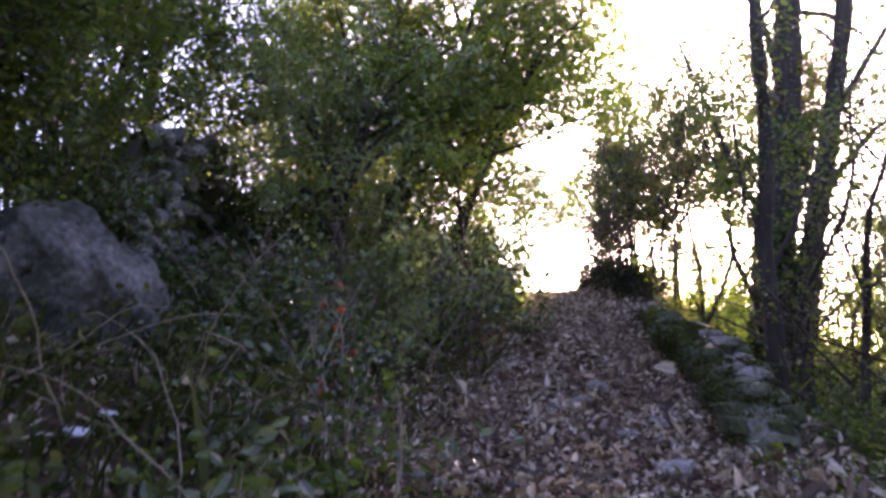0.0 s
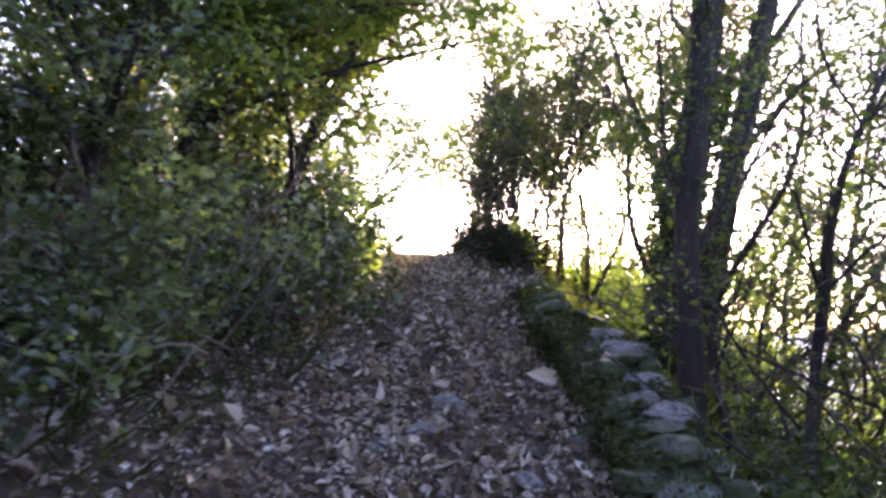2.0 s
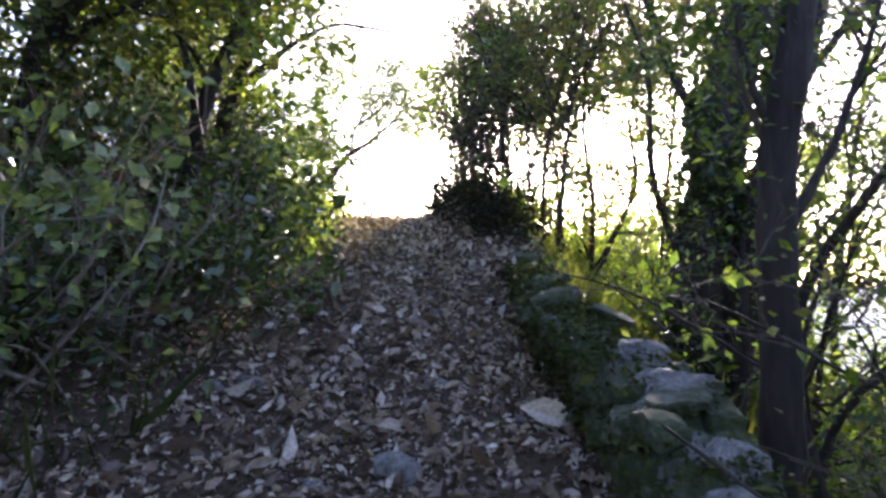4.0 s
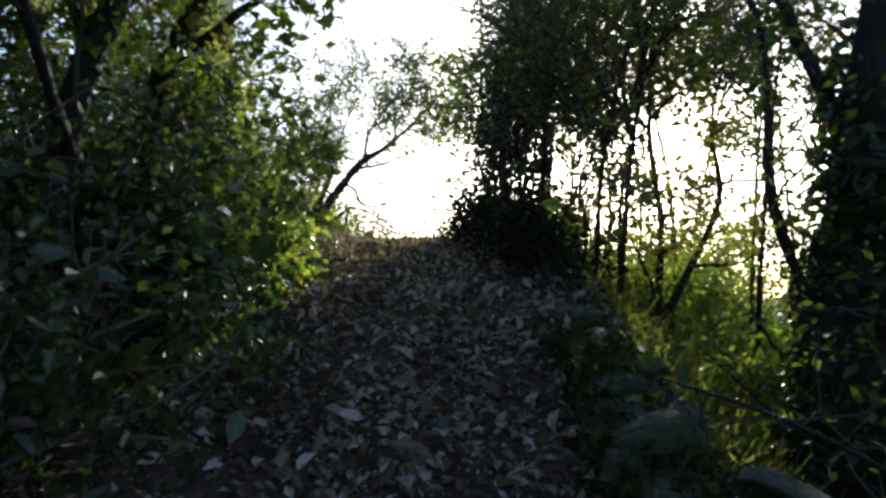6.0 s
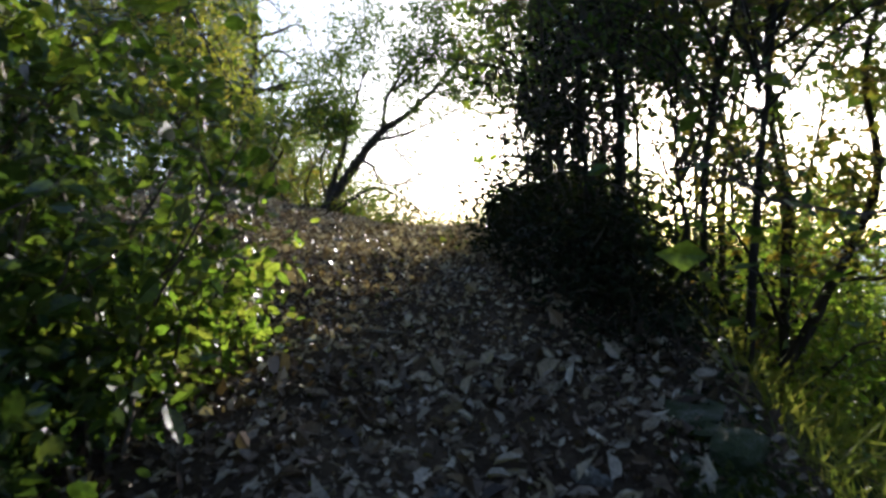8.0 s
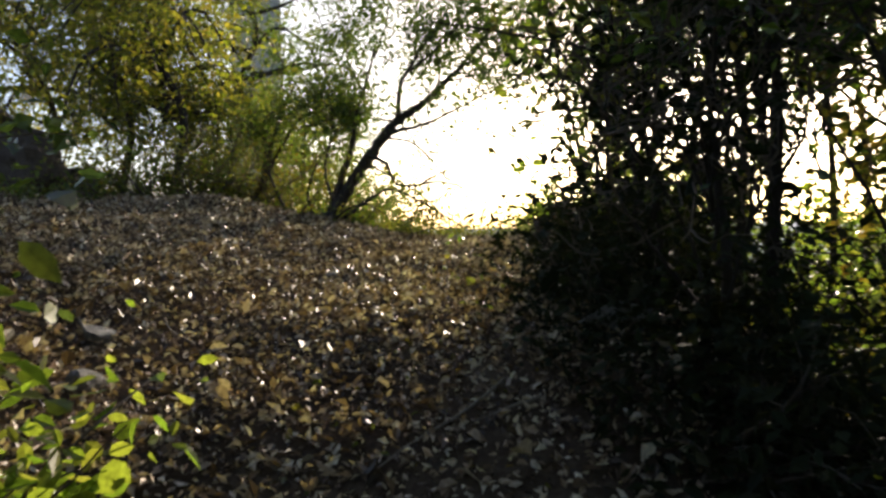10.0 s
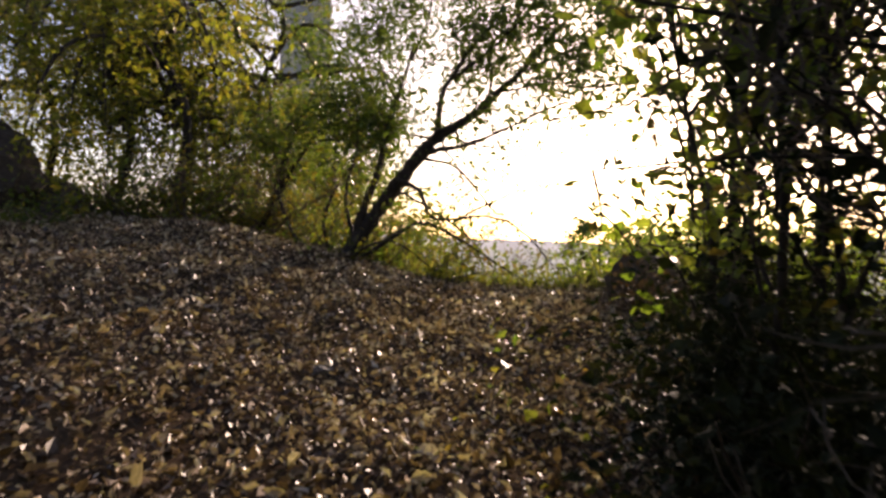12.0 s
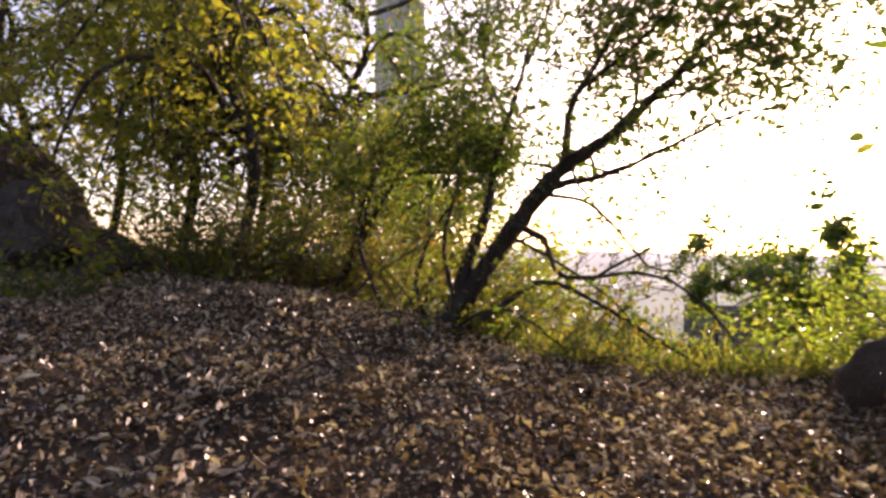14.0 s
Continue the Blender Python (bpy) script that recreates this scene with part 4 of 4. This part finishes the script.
def build_old_wall():
    """Ruined terrace wall in the bank, with one great boulder."""
    r = np.random.default_rng(410)
    root = thing("ruined_wall", place(-4.3, 6.6), "ruined rubble wall half hidden by ivy on the bank", "wall")
    a, b = np.array([-4.0, 3.0]), np.array([-4.75, 8.2])
    for row in range(11):
        s = 0.0
        while s < 1.0:
            w = (0.17 + 0.2 * r.random())
            x, y = a + (b - a) * s
            if row < 5 + 6 * smooth(0.5, 0.7, s) - 3 * smooth(0.9, 1.0, s) and r.random() < 0.88:
                stone_child("stone", (STONES[r.integers(6)] if r.random() < 0.75 else MOSS_STONES[r.integers(6)]), root, (x + 0.06 + 0.05 * r.normal(), y, float(ground_z(x, y)) + 0.04 + row * 0.165),
                            (0.26, w * 1.1, 0.24), (r.normal() * 12, r.normal() * 12, 8 + r.normal() * 15))
            s += w / 5.25
    V = []
    for s in np.linspace(0.01, 0.99, 24):
        x, y = a + (b - a) * s
        g, h = float(ground_z(x, y)), 0.75 + 0.95 * float(smooth(0.5, 0.7, s)) - 0.5 * float(smooth(0.9, 1.0, s))
        V += [(x - 0.04, y, g - 0.4), (x - 0.05, y, g + h * 0.5), (x - 0.07, y, g + h), (x - 0.4, y, g + h), (x - 0.45, y, g - 0.4)]
    i = (np.arange(23)[:, None] * 5 + np.arange(4)[None]).reshape(-1, 1)
    part("rubble_core", mesh("rubble_core", np.array(V) - np.array(root.location), [i + [0, 1, 6, 5]], EARTH, True), root)
    me = rough_stone(27, 1.0, 5, 16, 0.07, 0.31)
    me.materials.append(BOULDER)
    me.polygons.foreach_set("use_smooth", np.full(len(me.polygons), True))
    ob = new("boulder", me)
    ob.matrix_world = pose(-3.72, 4.4, float(ground_z(-3.72, 4.4)) + 0.18, 4, -6, 35) @ Matrix.Diagonal((1.12, 0.95, 1.25, 1))
    tagged(ob, "large grey weathered boulder standing in the overgrown bank", "boulder")
    for k, (x, y, h) in enumerate(((-4.2, 5.4, 0.7), (-4.3, 3.4, 1.2), (-4.15, 6.2, 0.35), (-4.3, 7.0, 0.3), (-4.4, 7.7, 0.3))):
        bush("ivy", place(x, y, 0.5 if y < 6 else 0.1), "ivy trailing over the ruined wall", (0.35, 0.5, h), DARK, 1500, 0.06, 415 + k, "ivy", "wall ivy", stems=12, width=0.8)


def build_stones():
    r = np.random.default_rng(420)
    known = [(-1.08, 4.19, 0.24), (-0.92, 4.25, 0.16), (0.59, 5.64, 0.22), (0.53, 4.86, 0.34), (0.59, 6.39, 0.2), (-0.04, 7.13, 0.27), (0.09, 7.57, 0.24), (-1.0, 8.2, 0.17), (-0.31, 6.85, 0.22), (0.98, 6.95, 0.18),
             (0.33, 5.94, 0.22), (0.66, 6.73, 0.18), (-1.98, 4.1, 0.2), (-2.34, 13.8, 0.22), (-1.83, 16.2, 0.16), (-0.85, 8.4, 0.2), (0.3, 8.6, 0.14), (-2.0, 13.2, 0.2)]
    known += [(float(centre(y)) + r.normal() * 0.55, y, 0.06 + 0.1 * r.random() ** 2) for y in 3.0 + 9 * r.random(46)]
    for x, y, s in known:
        ob = new("path_stone", STONES[r.integers(6)])
        ob.matrix_world = pose(x, y, float(ground_z(x, y)) + 0.03 * s, r.normal() * 8, r.normal() * 8, r.random() * 360) @ Matrix.Diagonal((s, s * (0.65 + 0.35 * r.random()), s * 0.8, 1))
        tagged(ob, "pale broken limestone lying among the path's leaves", "stone", "path stones")
    ob = new("flat_stone", STONES[1])
    ob.matrix_world = pose(0.42, 13.55, float(ground_z(0.42, 13.55)) + 0.06, 3, 4, 30) @ Matrix.Diagonal((0.5, 0.28, 0.2, 1))
    tagged(ob, "pale flat stone half under the dark thicket", "stone")
    # brown mound at the brink
    me = rough_stone(31, 0.9, 4, 8, 0.05, 0.3)
    me.materials.append(EARTH)
    me.polygons.foreach_set("use_smooth", np.full(len(me.polygons), True))
    ob = new("earth_mound", me)
    ob.matrix_world = pose(0.2, 19.7, 3.68, 0, 0, 20) @ Matrix.Diagonal((0.68, 0.6, 0.72, 1))
    tagged(ob, "rounded brown earth mound at the terrace edge", "mound")
    root = thing("earth_bank", place(-9.0, 19.8), "dark rocky earth bank with jagged ledges beyond the clearing", "bank")
    for k, (x, y, dz, w, d, h) in enumerate(((-9.6, 20.2, 0.4, 3.2, 2.6, 2.3), (-8.1, 20.0, 0.1, 1.9, 1.7, 1.5), (-9.0, 19.3, 0.1, 1.6, 1.2, 1.4), (-7.3, 20.1, 0.0, 1.1, 1.0, 0.8), (-10.6, 19.0, 0.3, 1.9, 1.5, 1.6), (-8.5, 19.2, 0.7, 0.8, 0.6, 0.5), (-9.7, 18.8, 0.9, 0.9, 0.7, 0.5), (-6.9, 19.7, 0.0, 0.5, 0.5, 0.4))):
        me = rough_stone(133 + k, 0.9, 4, 9, 0.07)
        me.materials.append(EARTH)
        stone_child("rock_ledge", me, root, (x, y, float(ground_z(x, y)) + dz), (w, d, h), (r.normal() * 9, r.normal() * 9, r.random() * 360))
    for x, y, s in ((-2.39, 2.96, 0.15), (-2.45, 3.22, 0.13)):
        me = rough_stone(int(s * 1000), 0.7, 3)
        me.materials.append(PLASTIC)
        ob = new("plastic_litter", me)
        ob.matrix_world = pose(x, y, float(ground_z(x, y)) + 0.08, 20, 10, 40) @ Matrix.Diagonal((s * 0.85, s * 0.65, s * 0.65, 1))
        tagged(ob, "crumpled white plastic litter caught in the brambles", "litter", "plastic litter")


build_parapet()
build_old_wall()
build_stones()


# ---------------------------------------------------------------- distance
def build_distance():
    # square stone tower far off
    root = thing("stone_tower", (-38.4, 96.6, -6.0), "tall pale square stone tower far across the valley", "tower")

    def prism(w, z0, z1, chamfer=0.15):
        h = w / 2
        c = h - chamfer
        ring = [(c, -h), (h, -c), (h, c), (c, h), (-c, h), (-h, c), (-h, -c), (-c, -h)]
        V = [(x, y, z) for z in (z0, z1) for x, y in ring]
        F = [[k, (k + 1) % 8, 8 + (k + 1) % 8, 8 + k] for k in range(8)]
        return mesh("shaft", V, [np.array(F), np.array([[8, 9, 10, 11], [8, 11, 12, 15], [12, 13, 14, 15]])], TOWER)

    for name, w, z0, z1 in (("plinth", 6.0, -2, 20), ("string_course", 6.2, 20, 20.5), ("shaft", 5.0, 20.5, 50), ("cornice", 5.5, 50, 51.2), ("parapet", 5.3, 51.2, 53)):
        ob = part(name, prism(w, z0, z1), root)
        ob.rotation_euler = (0, 0, radians(50))
    root2 = thing("house", (2.5, 92.0, -8.0), "far house with a hazy grey roof in the valley", "house")
    V = [(x, y, z) for z in (-4, 4.5) for x, y in ((-5, -4), (5, -4), (5, 4), (-5, 4))]
    part("wall", mesh("wall", V, [np.array([[0, 1, 5, 4], [1, 2, 6, 5], [2, 3, 7, 6], [3, 0, 4, 7]])], TOWER), root2)
    V = [(-5.4, -4.5, 4.4), (5.4, -4.5, 4.4), (5.4, 4.5, 4.4), (-5.4, 4.5, 4.4), (-5.4, 0, 7), (5.4, 0, 7)]
    part("roof", mesh("roof", V, [np.array([[0, 1, 5, 4], [2, 3, 4, 5]]), np.array([[1, 2, 5], [3, 0, 4]])], MOSSY), root2)
    # valley trees
    r = np.random.default_rng(500)
    first = None
    for k in range(26):
        a = radians(-50 + 115 * r.random())
        d = 46 + 75 * r.random()
        x, y = d * math.sin(a), 14 + d * math.cos(a)
        if -36 < x < -12 and y > 30:
            y += 60
        if first is None:
            first = free_tree("valley_tree", "round dark tree down in the hazy valley", 4.3, 56, 9.6, (0.2, 0), 510, GREEN, 3200, 0.45, "valley trees", n=9, reach=2.4, r0=0.1, twig_len=1.6, twigs=4, sub=1, spread=0.65)
            continue
        copy_thing(first, pose(x, y, float(ground_z(x, y)) - 0.2, 0, 0, r.random() * 360))
    for k, (x, y, h, c) in enumerate(((-8.0, 30.0, 6.2, 9000), (-6.2, 27.0, 4.4, 7000), (-10.5, 31.5, 6.0, 8000), (-4.6, 26.0, 3.4, 5000))):
        free_tree("tree", "leafy green tree rising behind the terrace", x, y, h, (0.2, 0), 540 + k, SUN_TINTED if k % 2 else GREEN, c, 0.1, "trees behind the terrace", n=11, reach=1.3, r0=0.1, low=0.2)
    # unseen woods added around the walker, also to dim the sky light
    for x, y in ((-3.5, -6), (2.5, -7), (-8, -3), (6.5, -4), (-1, -11), (7.5, 2.5), (-9, 6)):
        copy_thing(first, pose(x, y, float(ground_z(x, y)) - 0.2, 0, 0, r.random() * 360))
    # ridges one behind the other, haze painted as glow that pales with distance
    n = 720
    a = np.linspace(0, 2 * np.pi, n, endpoint=False)
    k = np.arange(n)
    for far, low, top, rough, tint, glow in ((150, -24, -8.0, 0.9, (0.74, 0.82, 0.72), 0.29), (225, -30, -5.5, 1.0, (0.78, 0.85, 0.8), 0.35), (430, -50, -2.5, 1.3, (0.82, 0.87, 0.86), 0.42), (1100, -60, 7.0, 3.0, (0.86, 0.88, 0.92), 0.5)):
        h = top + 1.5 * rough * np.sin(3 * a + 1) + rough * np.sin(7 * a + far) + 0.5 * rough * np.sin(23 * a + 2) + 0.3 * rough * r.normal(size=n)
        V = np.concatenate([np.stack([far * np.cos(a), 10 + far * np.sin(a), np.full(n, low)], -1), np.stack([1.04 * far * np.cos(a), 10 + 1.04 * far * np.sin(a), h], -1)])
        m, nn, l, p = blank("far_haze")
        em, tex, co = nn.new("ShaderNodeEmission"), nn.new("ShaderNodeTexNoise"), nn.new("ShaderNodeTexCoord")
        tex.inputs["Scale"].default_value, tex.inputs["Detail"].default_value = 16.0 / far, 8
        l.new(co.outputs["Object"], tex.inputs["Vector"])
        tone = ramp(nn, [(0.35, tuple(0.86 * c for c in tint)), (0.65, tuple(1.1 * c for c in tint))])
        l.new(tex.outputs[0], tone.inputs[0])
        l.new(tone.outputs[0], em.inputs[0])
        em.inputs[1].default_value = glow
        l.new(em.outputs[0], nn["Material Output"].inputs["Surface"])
        tagged(new("backdrop", mesh("backdrop", V, [np.stack([k, (k + 1) % n, n + (k + 1) % n, n + k], -1)], m, True)), "wooded ridge across the valley with haze painted as glow", "hills", "", "structure")


build_distance()


# ---------------------------------------------------------------- litter and grass
def build_litter():
    r = np.random.default_rng(600)
    n = 330000
    x, y = -8 + 11.5 * r.random(n), -1 + 22 * r.random(n)
    c = centre(y)
    wide = np.where(y < 12.5, 1.25, 1.25 + 3.2 * smooth(12.5, 15, y))
    side = x - c + 0.5 * (wide - 1.25)
    lane = np.exp(-np.maximum(np.abs(side) - wide, 0) * np.where(side < 0, 0.75, 1.6))
    keep = (r.random(n) < lane * 0.95) & ~((x > 1.35) & (y > 6.5))
    x, y = x[keep], y[keep]
    P = on_ground(x, y, 0.008 + 0.02 * r.random(len(x)))
    # from y = 12 on, the litter colour carries the clearing's sunlight
    low = P[:, 1] < 12.0
    rare = r.random(len(P))
    for pick, plain, size in ((P[low & (rare < 0.3)], False, 0.07), (P[low & (rare > 0.5)], True, 0.044), (P[~low & (rare < 0.7)], True, 0.038), (P[~low & (rare >= 0.7)], False, 0.044)):
        V, F = leaves(r, pick, size, 0.36, 0.42, 0.5, 1.0, -0.05, simple=plain)
        tagged(new("leaf_litter", mesh("leaf_litter", V, F, LITTER if pick[0, 1] < 12 else LITTER_SUNLIT)), "thick carpet of dry fallen leaves over the path", "leaf litter", "", "stuff")
    V, F = leaves(r, on_ground(-1.0 + 1.9 * r.random(900), 2 + 18 * r.random(900), 0.03), 0.035, 0.3, 0.5, 0.6, 0.4, 0.0)
    tagged(new("fresh_leaf_litter", mesh("fresh_leaf_litter", V, F, AUTUMN)), "scattered fresher green and amber fallen leaves", "leaf litter", "", "stuff")
    kinds = []
    for k in range(8):
        V, F = leaves(r, np.zeros((1, 3)), 0.075, 0.2, 0.8, 0.65, 0.6, 0.0)
        kinds.append(mesh("fallen_leaf", V, F, LITTER))
    for _ in range(300):
        y = 3.4 + 6.0 * r.random()
        x = float(centre(y)) + 0.85 * (2 * r.random() - 1)
        ob = new("fallen_leaf", kinds[r.integers(8)])
        ob.parent = ground
        ob.matrix_local = pose(x, y, float(ground_z(x, y)) + 0.035, r.normal() * 14, r.normal() * 14, r.random() * 360)
    # grass on the banks and the edge
    n = 16000
    x, y = np.where(r.random(n) < 0.6, 3.2 + 5 * r.random(n), -3.2 + 5.5 * r.random(n)), np.zeros(n)
    y = np.where(x > 3.1, 3 + 22 * r.random(n), 20.1 + 2.4 * r.random(n))
    V, F = leaves(r, on_ground(x, y, -0.02), 0.2, 0.4, 0.1, 0.05, 0.2, -1.3, simple=True)
    tagged(new("grass", mesh("grass", V, F, GRASS)), "thin yellow-green grass on the sunny slope", "grass", "", "stuff")
    x, y = 1.3 + 1.5 * r.random(3600), 7.4 + 5.6 * r.random(3600)
    V, F = leaves(r, on_ground(x, y, -0.02), 0.17, 0.4, 0.1, 0.07, 0.2, -1.1, simple=True)
    tagged(new("grass", mesh("grass", V, F, GRASS)), "rough grass on the brink behind the stone wall", "grass", "", "stuff")
    n = 5000
    x, y = -4.5 + 3.4 * r.random(n), 1 + 8 * r.random(n)
    V, F = leaves(r, on_ground(x, y, -0.02), 0.22, 0.4, 0.1, 0.06, 0.2, -1.2, simple=True)
    tagged(new("undergrowth", mesh("undergrowth", V, F, MOSS)), "sparse dark undergrowth on the shaded bank", "undergrowth", "", "stuff")
    bush("seedling", place(-0.68, 15.76), "small yellow-green seedling with a red stem in the leaves", (0.1, 0.1, 0.25), YELLOW, 40, 0.07, 610, "plant", stems=4, stem=TWIG)
    for k in range(26):
        x, y = -3.5 + 3.8 * r.random(), 3 + 17 * r.random()
        line = wander(r, (0, 0, 0.03), (r.normal(), r.normal(), 0), 0.25 + 0.5 * r.random(), 6, 0.15)
        line[:, 2] = 0.03 + ground_z(line[:, 0] + x, line[:, 1] + y) - ground_z(x, y)
        V, F = tubes([(line, np.linspace(0.009, 0.004, 7))], 5)
        ob = new("fallen_twig", mesh("fallen_twig", V, F, CANE, True))
        ob.location = place(x, y)
        tagged(ob, "broken dry twig lying on the leaf litter", "twig", "fallen twigs")


build_litter()
